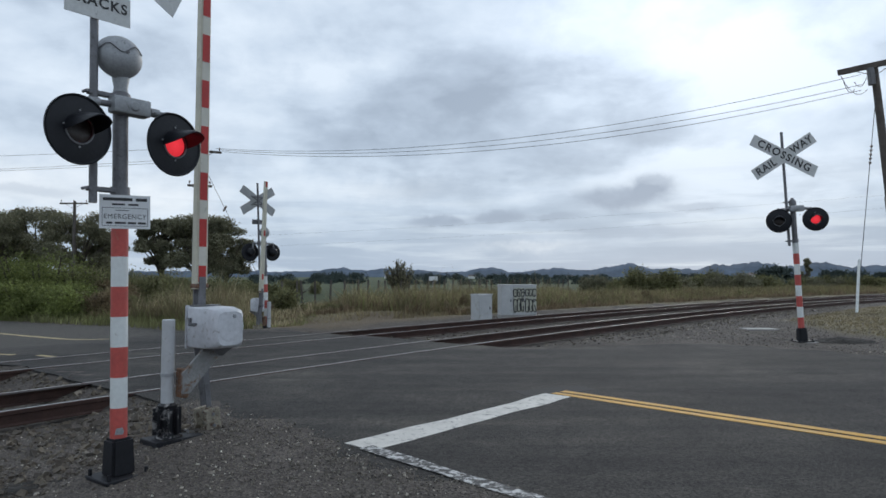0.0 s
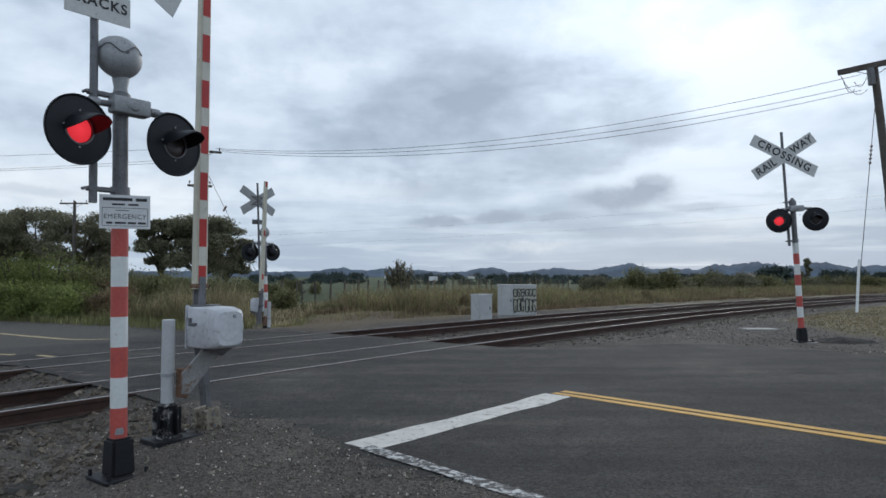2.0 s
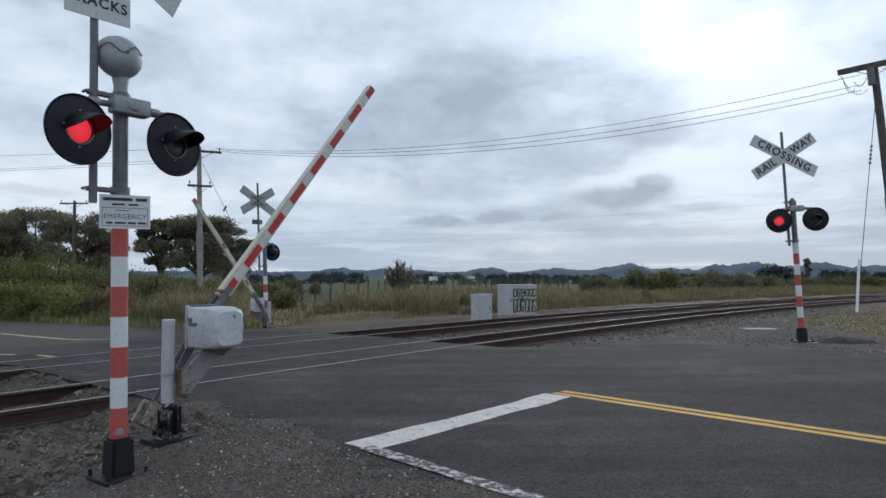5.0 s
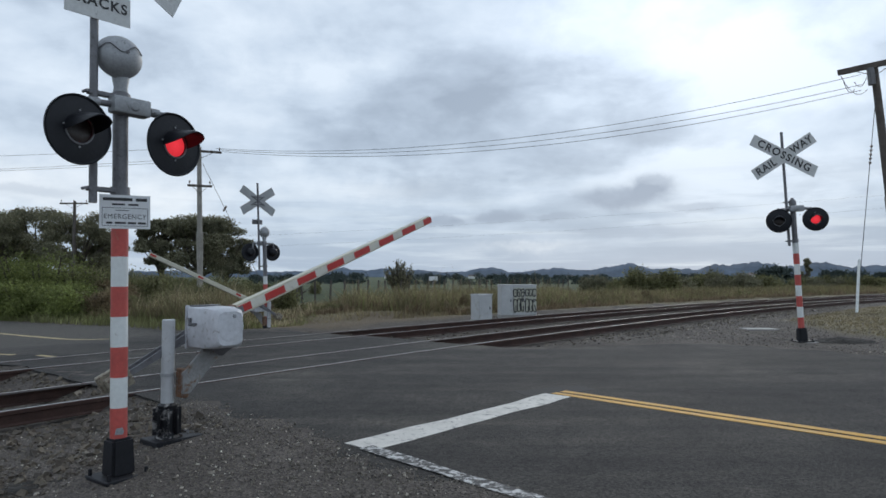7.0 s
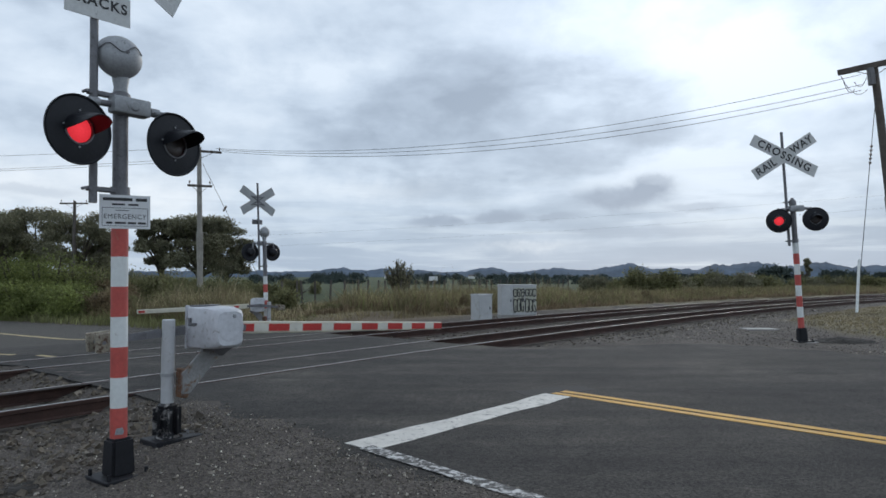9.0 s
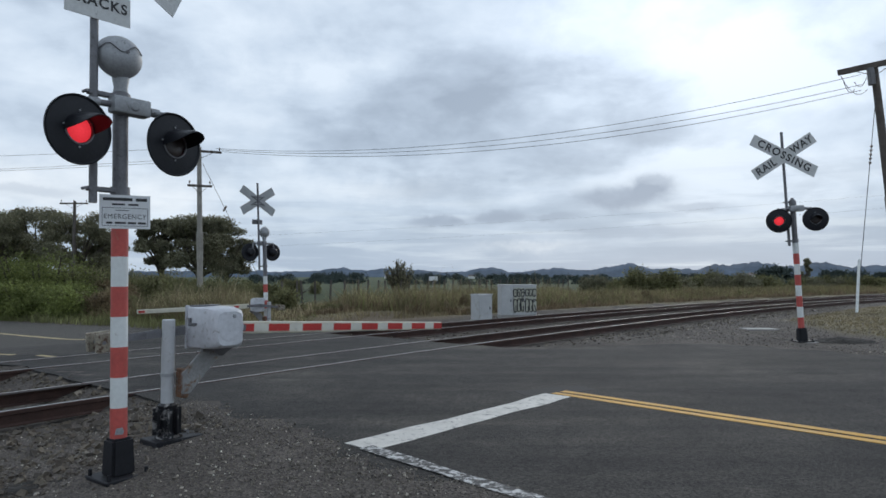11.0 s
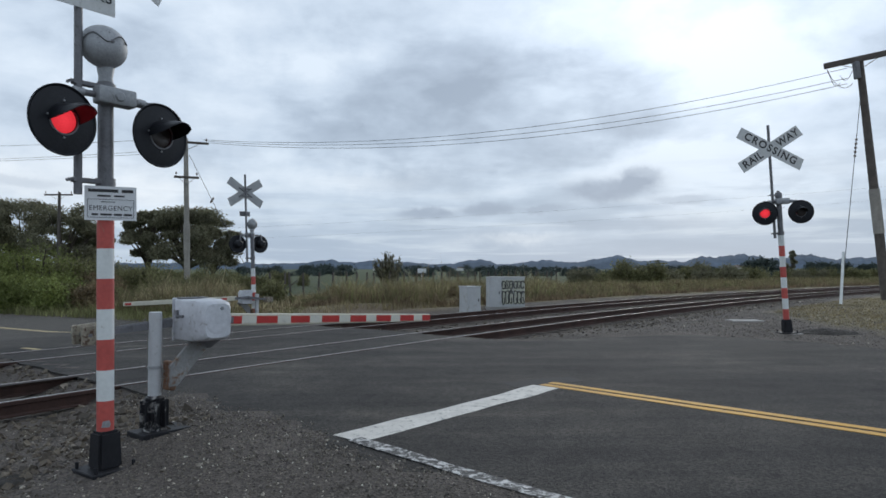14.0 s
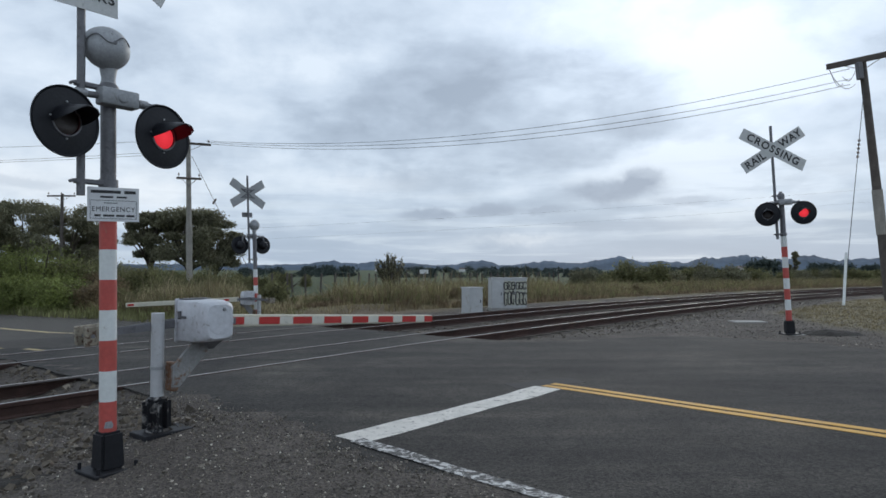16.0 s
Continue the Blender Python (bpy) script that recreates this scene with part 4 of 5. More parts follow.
    if striped:
        part("white_strip", slab([(0.40, -0.036), (length - 0.005, -0.033), (length - 0.005, 0.033), (0.40, 0.036)], -0.006, -0.001), STRIP_WHITE, arm, "white reflective strip")
        x = 0.715 - 0.413
        while x < length:
            a, b = max(x, 0.405), min(x + 0.245, length - 0.004)
            if b > a + 0.03:
                part("red_stripe", slab([(a, -0.035), (b, -0.035), (b, 0.035), (a, 0.035)], -0.009, -0.0055), ARM_RED, arm, "red reflective stripe")
            x += 0.413
    for x in (length - 0.08, 1.94, 0.77) if not striped else ():
        part("red_mark", box(x, 0.075, 0, 0.15, 0.004, 0.05), ARM_RED, arm, "red mark")
    # counterweight on two bent bars
    tilt = pose(0, 0, 0, 0, -7, 0)
    for side in (-0.012, 0.078):
        part("weight_bar", slab([(0.10 - reach, -0.022), (0.02, -0.04), (0.02, 0.04), (0.10 - reach, 0.022)], side - 0.006, side + 0.006, m=tilt), DARK_STEEL, arm, "dark counterweight bar")
    for side in (-0.045, 0.111):
        part("counterweight", box(-reach - 0.015, side, 0.0, 0.20, 0.045, 0.15, 0.008, tilt), STAINED, arm, "stained cream counterweight plate")
    part("weight_bolt", rod(tilt @ Vector((0.04 - reach, -0.075, 0.0)), tilt @ Vector((0.04 - reach, 0.14, 0.0)), 0.016, n=6), DARK_STEEL, arm)
    part("weight_bolt", rod(tilt @ Vector((-0.06 - reach, -0.075, 0.0)), tilt @ Vector((-0.06 - reach, 0.14, 0.0)), 0.016, n=6), DARK_STEEL, arm)
    return root, arm


near_barrier, near_arm = make_barrier(Matrix.Translation((-2.151, 5.9, 0.0)) @ pose(0, 0, 0, 0, 0, 51), "half barrier with a red and white striped arm", 3.35, True)
far_barrier, far_arm = make_barrier(Matrix.Translation((-4.885, 17.9, -0.32)) @ pose(0, 0, 0, 0, 0, 231), "half barrier with a plain cream arm beyond the tracks", 3.35, False, 0.22, 0.0, 0.62)


# ---- cabinets, slab, stay ----
def make_cabinet(m, w, d, h, label, doors, graffiti):
    root = thing("trackside_cabinet", m, label, "cabinet", "trackside cabinets")
    part("body", box(0, 0, h / 2, w, d, h, 0.012), CABINET, root)
    part("roof_lip", box(0, 0, h + 0.012, w + 0.05, d + 0.05, 0.03, 0.006), CABINET, root)
    part("plinth", box(0, 0, -0.06, w + 0.04, d + 0.04, 0.2, 0.008), CONCRETE, root, "concrete plinth")
    step = w / doors
    for i in range(doors):
        cx = -w / 2 + step * (i + 0.5)
        door = part("door", box(cx, -d / 2 - 0.008, h / 2 + 0.01, step - 0.03, 0.018, h - 0.07, 0.004), CABINET, root)
        part("handle", box(cx + step * 0.3, -d / 2 - 0.028, h * 0.5, 0.035, 0.03, 0.1, 0.006), DARK_STEEL, door, "dark handle")
        if graffiti and i > 0:
            part("paint_patch", box(cx, -d / 2 - 0.0185, h * 0.52, step - 0.04, 0.002, h * 0.80), GRAFFITI_FILL, door, "faded cream spray paint")
            rng = random.Random(5 + i)
            for row, tall in ((0.76, 0.26), (0.35, 0.46)):
                for col in range(3):
                    # an outline that bulges like a fat spray-painted sign, with a short stroke within
                    gx, gz, wide = cx + (-0.31 + 0.31 * col) * step, h * row, step * 0.30
                    ring = [(gx + wide * 0.5 * math.copysign(abs(math.cos(a)) ** 0.55, math.cos(a)) * rng.uniform(0.75, 1.1), gz + tall * h * 0.5 * math.copysign(abs(math.sin(a)) ** 0.55, math.sin(a)) * rng.uniform(0.8, 1.1)) for a in np.linspace(0.3, 0.3 + 2 * math.pi * rng.uniform(0.72, 1.0), 8)]
                    ring.append((gx + rng.uniform(-0.04, 0.04), gz + rng.uniform(-0.06, 0.06)))
                    bm = bmesh.new()
                    for (x0, z0), (x1, z1) in zip(ring, ring[1:]):
                        rod((x0, -d / 2 - 0.021, z0), (x1, -d / 2 - 0.021, z1), 0.019, n=5, bm=bm)
                    part("paint_stroke", bm, INK, door, "stroke of black spray paint")
    return root


make_cabinet(Matrix.Translation((1.27, 22.1, -0.13)) @ pose(0, 0, 0, 0, 0, 30), 0.52, 0.5, 0.86, "small pale grey trackside cabinet with one door", 1, False)
make_cabinet(Matrix.Translation((2.65, 24.0, -0.06)) @ pose(0, 0, 0, 0, 0, 8), 1.28, 0.6, 1.08, "large pale grey trackside cabinet with black spray paint", 3, True)
tagged(part("concrete_cover", box(8.08, 17.1, -0.02, 0.8, 0.5, 0.06, 0.012, bm=None), CONCRETE), "pale concrete cable pit cover in gravel", "cover slab")


# ---- power poles and wires ----
def make_pole(m, height, r, arm_len, label, mat, arms, pins, arm_yaw, lamp_box=False, arm_deep=0.13):
    root = thing("power_pole", m, label, "power pole", "power poles")
    part("pole", lathe([(0, 0), (r, 0), (r * 0.95, height * 0.3), (r * 0.72, height), (0, height + 0.02)], 14), mat, root, "", True)
    if height > 8.5:
        part("pole_sleeve", lathe([(r * 1.06, height * 0.28), (r * 1.06, height * 0.46)], 14), PALE_TIMBER, root, "pale lower sleeve", True)
    for k, drop in enumerate(arms):
        am = Matrix.Translation((0, 0, height - drop)) @ pose(0, 0, 0, 0, 0, arm_yaw)
        ln = arm_len if k == 0 else arm_len * 0.55
        arm = part("cross_arm", box(0, -r * 0.8, 0, ln, 0.10, arm_deep, 0.01), TIMBER, root, "", at=am)
        for j in range(pins if k == 0 else 2):
            x = -ln / 2 + 0.12 + (ln - 0.24) * j / max((pins if k == 0 else 2) - 1, 1)
            part("insulator", lathe([(0.012, 0), (0.012, 0.10), (0.05, 0.11), (0.055, 0.16), (0.03, 0.2), (0.04, 0.22), (0, 0.25)], 10, Matrix.Translation((x, -r * 0.8, 0.06))), PORCELAIN, arm, "", True)
        for sx in (-1, 1):
            part("arm_brace", rod((sx * ln * 0.3, -r * 0.8, -0.05), (0, -r * 0.9, -0.45), 0.015, n=6), DARK_STEEL, arm)
    if lamp_box:
        part("fuse_box", box(-0.24, -0.1, height - 0.62, 0.22, 0.25, 0.75, 0.03), DARK_STEEL, root, "dark switch unit")
    return root


def cable(name, p, q, sag, r, label, group="", n=28):
    p, q = Vector(p), Vector(q)
    pts = [p.lerp(q, i / n) - Vector((0, 0, sag * 4 * (i / n) * (1 - i / n))) for i in range(n + 1)]
    bm = bmesh.new()
    rings = []
    for i, c in enumerate(pts):
        d = (pts[min(i + 1, n)] - pts[max(i - 1, 0)]).normalized()
        a = d.cross(Vector((0, 0, 1))).normalized()
        b = a.cross(d)
        rings.append([bm.verts.new(c + (a * math.cos(t) + b * math.sin(t)) * r) for t in (0.5, 2.594, 4.689)])
    for u, v in zip(rings, rings[1:]):
        for i in range(3):
            bm.faces.new((u[i], u[(i + 1) % 3], v[(i + 1) % 3], v[i]))
    return tagged(part(name, bm, WIRE), label, "cable", group)


MID_POLE = Vector((-14.17, 39.0, -0.3))
make_pole(Matrix.Translation(MID_POLE) @ pose(0, 0, 0, 0, -1.2, 0), 9.25, 0.17, 2.5, "tall weathered power pole behind the verge grass", PALE_TIMBER, (0.25, 2.3), 3, 30)
make_pole(Matrix.Translation((19.58, 28.4, -0.15)) @ pose(0, 0, 0, 0, -5.4, 0), 10.75, 0.20, 2.7, "dark leaning timber power pole with switch gear", TIMBER, (0.14,), 0, -35, True, 0.25)
make_pole(Matrix.Translation((-31.6, 57.0, -0.4)), 8.2, 0.16, 2.4, "far power pole beside dark trees", TIMBER, (0.2,), 3, 0)
for (pa, pb, sag) in (((-13.5, 39.4, 8.95), (17.9, 28.2, 9.98), 1.22), ((-13.2, 38.8, 8.76), (17.9, 28.2, 9.54), 1.2), ((-13.45, 38.2, 8.60), (17.9, 28.2, 9.30), 1.30)):
    cable("power_line", pa, pb, sag, 0.013, "black power line between two poles", "power lines")
for pa, pb, sag in (((-14.6, 38.9, 8.95), (-60, 52.0, 11.0), 0.5), ((-14.9, 39.0, 8.3), (-60, 52.0, 9.7), 0.5), ((-14.6, 39.0, 8.15), (-60, 50.0, 9.3), 0.5)):
    cable("power_line", pa, pb, sag, 0.012, "black power line leading away", "power lines")
# loops of cable beneath the leaning pole's arm
for a, b, s in (((16.9, 28.0, 9.85), (18.2, 28.3, 9.35), 0.45), ((17.5, 28.05, 9.6), (18.2, 28.3, 9.9), 0.3), ((16.95, 28.0, 9.8), (17.5, 28.05, 9.3), 0.35)):
    cable("jumper_wire", a, b, s, 0.014, "looped jumper wire on the pole", "jumper wires", 14)
cable("stay_wire", (15.47, 25.0, 0.0), (18.6, 28.35, 9.1), 0.0, 0.016, "thin steel stay wire in the gravel", "stay wires")
tagged(part("stay_guard", rod((15.47, 25.0, -0.02), (15.98, 25.6, 1.98), 0.05), WHITE_PAINT, smooth=True), "white plastic guard tube on the stay wire", "stay guard")
for i in range(5):
    p = Vector((15.47, 25.0, 0.0)).lerp(Vector((18.6, 28.35, 9.1)), 0.66 + i * 0.02)
    tagged(part("stay_insulator", lathe([(0.0, -0.06), (0.05, -0.04), (0.05, 0.04), (0.0, 0.06)], 8, Matrix.Translation(p)), PORCELAIN), "dark insulator on the stay wire", "insulator", "stay insulators")
cable("stay_wire", (-14.1, 38.85, 7.96), (-9.3, 36.5, -0.2), 0.0, 0.016, "steel stay wire of the tall pole", "stay wires")


tagged(part("stay_insulator", lathe([(0.0, -0.2), (0.06, -0.14), (0.06, 0.14), (0.0, 0.2)], 8, Matrix.Translation(Vector((-14.1, 38.85, 7.96)).lerp(Vector((-9.3, 36.5, -0.2)), 0.335)) @ pose(0, 0, 0, 0, 30, 0)), PORCELAIN), "dark insulator on the tall pole's stay wire", "insulator", "stay insulators")
for pa, pb in (((-19.5, 60.0, 4.9), (46.0, 66.0, 9.6)), ((-19.5, 60.0, 3.9), (46.0, 66.0, 8.3))):
    cable("far_wire", pa, pb, 0.3, 0.005, "thin wire strung low across the distance", "far wires")


# ---- foliage ----
def leaf_cloud(blobs, per, size, rng, up=0.2, shell=0.5):
    """Small leaf clumps (bent quads) in and on ellipsoids (x, y, z, rx, ry, rz)."""
    vs, fs = [], []
    for bx, by, bz, rx, ry, rz in blobs:
        n = int(per)
        d = rng.normal(size=(n, 3))
        d /= np.linalg.norm(d, axis=1)[:, None]
        rad = rng.uniform(shell, 1.08, (n, 1)) * (1 + 0.18 * rng.normal(size=(n, 1)).clip(-1, 1))
        c = d * rad * np.array([rx, ry, rz]) + np.array([bx, by, bz])
        c = c[c[:, 2] > 0.02]
        n = len(c)
        a = rng.normal(size=(n, 3))
        a /= np.linalg.norm(a, axis=1)[:, None]
        b = np.cross(a, rng.normal(size=(n, 3)))
        b /= np.linalg.norm(b, axis=1)[:, None] + 1e-9
        s = size * rng.uniform(0.5, 1.4, (n, 1))
        nrm = np.cross(a, b)
        k = sum(len(x) for x in vs)
        vs.append(np.stack([c - a * s, c + b * s * 0.5 + nrm * s * 0.25, c + a * s, c - b * s * 0.5 + nrm * s * 0.25], 1).reshape(-1, 3))
        i = np.arange(n)[:, None] * 4 + k
        fs.append(np.concatenate([np.hstack([i, i + 1, i + 2]), np.hstack([i, i + 2, i + 3])]))
    return np.concatenate(vs), np.concatenate(fs)


def make_tree(m, height, spread, label, seed, leaf=LEAF_DARK, size=0.105, per=640, clumps=26, low=0.3):
    rng, rr = np.random.default_rng(seed), random.Random(seed)
    root = thing("tree", m, label, "tree", "trees beside the far road")
    blobs = []
    bm = rod((0, 0, -0.3), (rr.uniform(-0.2, 0.2), 0, height * 0.32), 0.045 * height, 0.03 * height, 10)
    for i in range(clumps):
        a, u = rr.uniform(0, 2 * math.pi), rr.random()
        h = height * (low + (0.92 - low) * u)
        reach = spread * math.sin(math.pi * min(0.25 + 0.62 * u, 1)) * rr.uniform(0.35, 1.0)
        c = (reach * math.cos(a), reach * math.sin(a), h)
        s = spread * rr.uniform(0.13, 0.30)
        blobs.append((*c, s * rr.uniform(0.9, 1.4), s, s * rr.uniform(0.5, 0.85)))
        mid = (c[0] * 0.45, c[1] * 0.45, height * 0.3 + (h - height * 0.3) * 0.5)
        rod((0, 0, height * rr.uniform(0.2, 0.32)), mid, 0.014 * height, 0.009 * height, 6, bm)
        rod(mid, c, 0.009 * height, 0.003 * height, 5, bm)
    part("trunk", bm, BARK, root, "dark trunk with spreading limbs")
    v, f = leaf_cloud(blobs, per, size, rng)
    crown = raw("crown", v.tolist(), f.tolist(), leaf, root)
    tagged(crown, "uneven crown of small leaves")
    return root


def make_bush(m, w, d, h, label, seed, leaf, size=0.12, per=220, clumps=14, group="shrubs"):
    rng, rr = np.random.default_rng(seed), random.Random(seed)
    root = thing("bush", m, label, "bush", group)
    blobs = []
    bm = bmesh.new()
    for i in range(clumps):
        x, y = rr.uniform(-0.5, 0.5) * w, rr.uniform(-0.5, 0.5) * d
        top = h * rr.uniform(0.35, 0.85)
        s = h * rr.uniform(0.2, 0.36)
        blobs.append((x, y, top * 0.75, s * 1.25, s * 1.1, s))
        blobs.append((x, y, top * 0.35, s * 1.3, s * 1.1, s))
        rod((x * 0.5, y * 0.5, -0.1), (x, y, top), 0.03 * h, 0.008 * h, 5, bm)
    part("stem", bm, BARK, root)
    v, f = leaf_cloud(blobs, per, size, rng)
    tagged(raw("foliage", v.tolist(), f.tolist(), leaf, root), "small dense leaves")
    return root


def spot(px, depth):
    """Ground point at a bearing (sideways per metre ahead) and a distance ahead."""
    return Matrix.Translation((px * depth, depth, ground_level(px * depth, depth) - 0.05))


# dark trees beyond the far road
for bear, depth, h, sp, seed in ((-0.665, 62, 8.0, 4.2, 1), (-0.61, 66, 8.7, 4.4, 2), (-0.545, 60, 7.7, 3.7, 3), (-0.73, 64, 8.3, 4.2, 4), (-0.505, 64, 6.6, 1.9, 9)):
    make_tree(spot(bear, depth), h, sp, "dark spreading evergreen tree beyond the far road", seed, low=0.24, clumps=36)
make_tree(spot(-0.422, 58), 6.9, 2.4, "dark open tree behind the power pole", 5, low=0.42, clumps=28)
make_tree(spot(-0.365, 57), 6.9, 4.0, "dark broad tree behind the power pole", 6, low=0.32, clumps=48)
make_tree(spot(-0.325, 60), 5.6, 3.0, "dark broad tree behind the power pole", 7, low=0.33, clumps=28)
# hedge and shrubs at the far road's edge
for i, (bear, depth, w, h, mat) in enumerate(((-0.66, 30, 4.5, 2.6, LEAF_GREEN), (-0.60, 29, 4.0, 2.9, LEAF_GREEN), (-0.54, 30, 3.0, 2.4, LEAF_OLIVE), (-0.72, 31, 4.5, 2.5, LEAF_GREEN), (-0.505, 29, 2.4, 1.6, LEAF_BROWN),
                                             (-0.55, 26, 2.6, 1.25, LEAF_BROWN), (-0.64, 26.5, 3.0, 1.2, LEAF_OLIVE), (-0.46, 33, 3.0, 1.9, LEAF_OLIVE), (-0.40, 36, 3.6, 1.8, LEAF_OLIVE), (-0.345, 42, 4.0, 1.7, LEAF_OLIVE), (-0.29, 44, 4.0, 1.3, LEAF_OLIVE), (-0.43, 46, 5.0, 2.3, LEAF_OLIVE), (-0.37, 48, 5.0, 2.0, LEAF_OLIVE), (-0.24, 60, 7.0, 1.6, LEAF_OLIVE), (-0.66, 24.5, 3.2, 1.55, LEAF_GREEN), (-0.60, 24.0, 3.0, 1.6, LEAF_GREEN), (-0.73, 24.5, 3.2, 1.5, LEAF_GREEN), (-0.55, 24.5, 2.2, 1.35, LEAF_OLIVE), (-0.515, 24.5, 1.8, 1.3, LEAF_BROWN), (-0.475, 26, 2.2, 1.0, LEAF_OLIVE), (-0.49, 40, 4.5, 2.2, LEAF_DARK), (-0.60, 40, 6, 2.6, LEAF_OLIVE))):
    make_bush(spot(bear, depth), w, 2.0, h, {"green_shrub_leaves": "green leafy shrub at the far road's edge", "brown_shrub_leaves": "brown withered shrub at the far road's edge"}.get(mat.name, "dull olive shrub at the far road's edge"), 20 + i, mat, 0.055, 620)
make_bush(spot(-0.245, 24), 1.2, 1.0, 1.1, "dark shrub behind the far signal", 41, LEAF_OLIVE, 0.06, 160, 8)
# shrubs along the line on the other side
for i, (bear, depth, w, h) in enumerate(((0.235, 56, 3.0, 1.9), (0.275, 52, 2.6, 1.9), (0.312, 48, 2.6, 2.3), (0.335, 50, 2.4, 1.8), (0.37, 62, 5, 1.9), (0.405, 60, 4.5, 2.3), (0.435, 58, 4.2, 2.4), (0.465, 60, 4.0, 2.0), (0.53, 68, 5, 1.8), (0.575, 66, 5, 1.8), (0.61, 66, 5, 1.7), (0.65, 70, 5, 1.7), (0.50, 80, 6, 1.6), (0.69, 70, 5, 1.7), (0.73, 70, 5, 1.7))):
    make_bush(spot(bear, depth), w, 2.2, h, "dark green shrub along the railway", 60 + i, LEAF_OLIVE if i % 3 else LEAF_DARK, 0.085, 420, 12, "lineside shrubs")


for i, (s, q) in enumerate(((9, 10.4), (11, 9.8), (13.5, 9.3), (16, 9.0), (19, 8.6), (23, 8.9), (28, 8.4), (34, 9.0), (41, 8.4), (6.5, 11))):
    p = on_track(s, q)
    make_bush(Matrix.Translation((p.x, p.y, ground_level(p.x, p.y) - 0.05)), 1.9, 1.0, 0.40 + 0.08 * (i % 4), "low brown and olive weeds in the verge", 90 + i, LEAF_BROWN if i % 4 else LEAF_OLIVE, 0.035, 200, 8, "verge weeds")


def make_spiky_bush(m):
    """A bare-twigged bush with upright shoots."""
    rng, rr = np.random.default_rng(3), random.Random(3)
    root = thing("spiky_bush", m, "upright twiggy bush standing above the grass", "bush", "shrubs")
    bm, blobs = bmesh.new(), []
    for i in range(60):
        a, lean = rr.uniform(0, 6.283), rr.uniform(0.08, 0.95)
        h = rr.uniform(1.9, 3.0) * (1 - lean * 0.38)
        tip = (math.cos(a) * lean * h * 0.62, math.sin(a) * lean * h * 0.62, h)
        rod((math.cos(a) * 0.12, math.sin(a) * 0.12, 0.45 * (i % 3)), tip, 0.034, 0.014, 5, bm)
        for t in (0.6, 0.75, 0.88, 0.96):
            blobs.append((tip[0] * t, tip[1] * t, h * t, 0.14, 0.14, 0.16))
    part("stem", bm, BARK, root)
    v, f = leaf_cloud(blobs, 6, 0.08, rng, shell=0.1)
    raw("foliage", v.tolist(), f.tolist(), LEAF_DARK, root)


make_spiky_bush(spot(-0.066, 42))


# ---- grass ----
def grass_low(x, y):
    """How tall the grass grows: short beside the far signal and along the open line."""
    return (1 - 0.62 * smooth((-0.13 - x / y) / 0.05) * smooth((x / y + 0.30) / 0.04)) * (1 - 0.35 * smooth((x / y - 0.14) / 0.1))


def blades(name, spots, height, width, mat, label, lean=0.7):
    """Single grass blades, three-sided, as one mesh."""
    rng = np.random.default_rng(len(spots))
    p = np.array(spots)
    n = len(p)
    a = rng.uniform(0, 2 * np.pi, n)
    lumps = np.array([noise.noise((x * 0.45, y * 0.45, 31)) + 0.6 * noise.noise((x * 1.5, y * 1.5, 32)) for x, y, _ in spots])
    h = height * rng.lognormal(0, 0.3, n) * np.clip(0.85 + 0.75 * lumps, 0.3, 1.6) * np.array([grass_low(x, y) for x, y, _ in spots])
    w = width * rng.uniform(0.6, 1.4, n)
    side = np.stack([np.cos(a), np.sin(a), np.zeros(n)], 1) * w[:, None]
    b = rng.uniform(0, 2 * np.pi, n)
    tip = np.stack([np.cos(b) * h * lean * rng.random(n), np.sin(b) * h * lean * rng.random(n), h], 1)
    mid = tip * np.array([0.3, 0.3, 0.55])
    v = np.stack([p - side, p + side, p + mid + side * 0.7, p + mid - side * 0.7, p + tip], 1).reshape(-1, 3)
    i = np.arange(n)[:, None] * 5
    f = [tuple(r) for r in np.hstack([i, i + 1, i + 2, i + 3]).tolist()] + [tuple(r) for r in np.hstack([i + 3, i + 2, i + 4]).tolist()]
    tagged(raw(name, v.tolist(), f, mat), label, "grass", kind="stuff")


def verge(count, s_range, q_range, keep, rng):
    out = []
    while len(out) < count:
        s = s_range[0] + (s_range[1] - s_range[0]) * rng.random() ** 1.4
        q = rng.uniform(*q_range)
        p = on_track(s, q)
        if keep(p.x, p.y, q, s) and noise.noise((p.x * 0.6, p.y * 0.6, 2)) > -0.5 + 0.35 * rng.random():
            out.append((p.x, p.y, ground_level(p.x, p.y)))
    return out


GR = random.Random(21)


def clear_of_road(x, y, q, s, gap=4.6):
    return abs(road_at(x, y)[0]) > gap


def soil_rim(x, y, q, s):
    edge = 9.8 - 3.2 * smooth((s - 8) / 7) + 0.8 * noise.noise((s * 0.5, 1, 1))
    return clear_of_road(x, y, q, s, 5.0) and q > edge


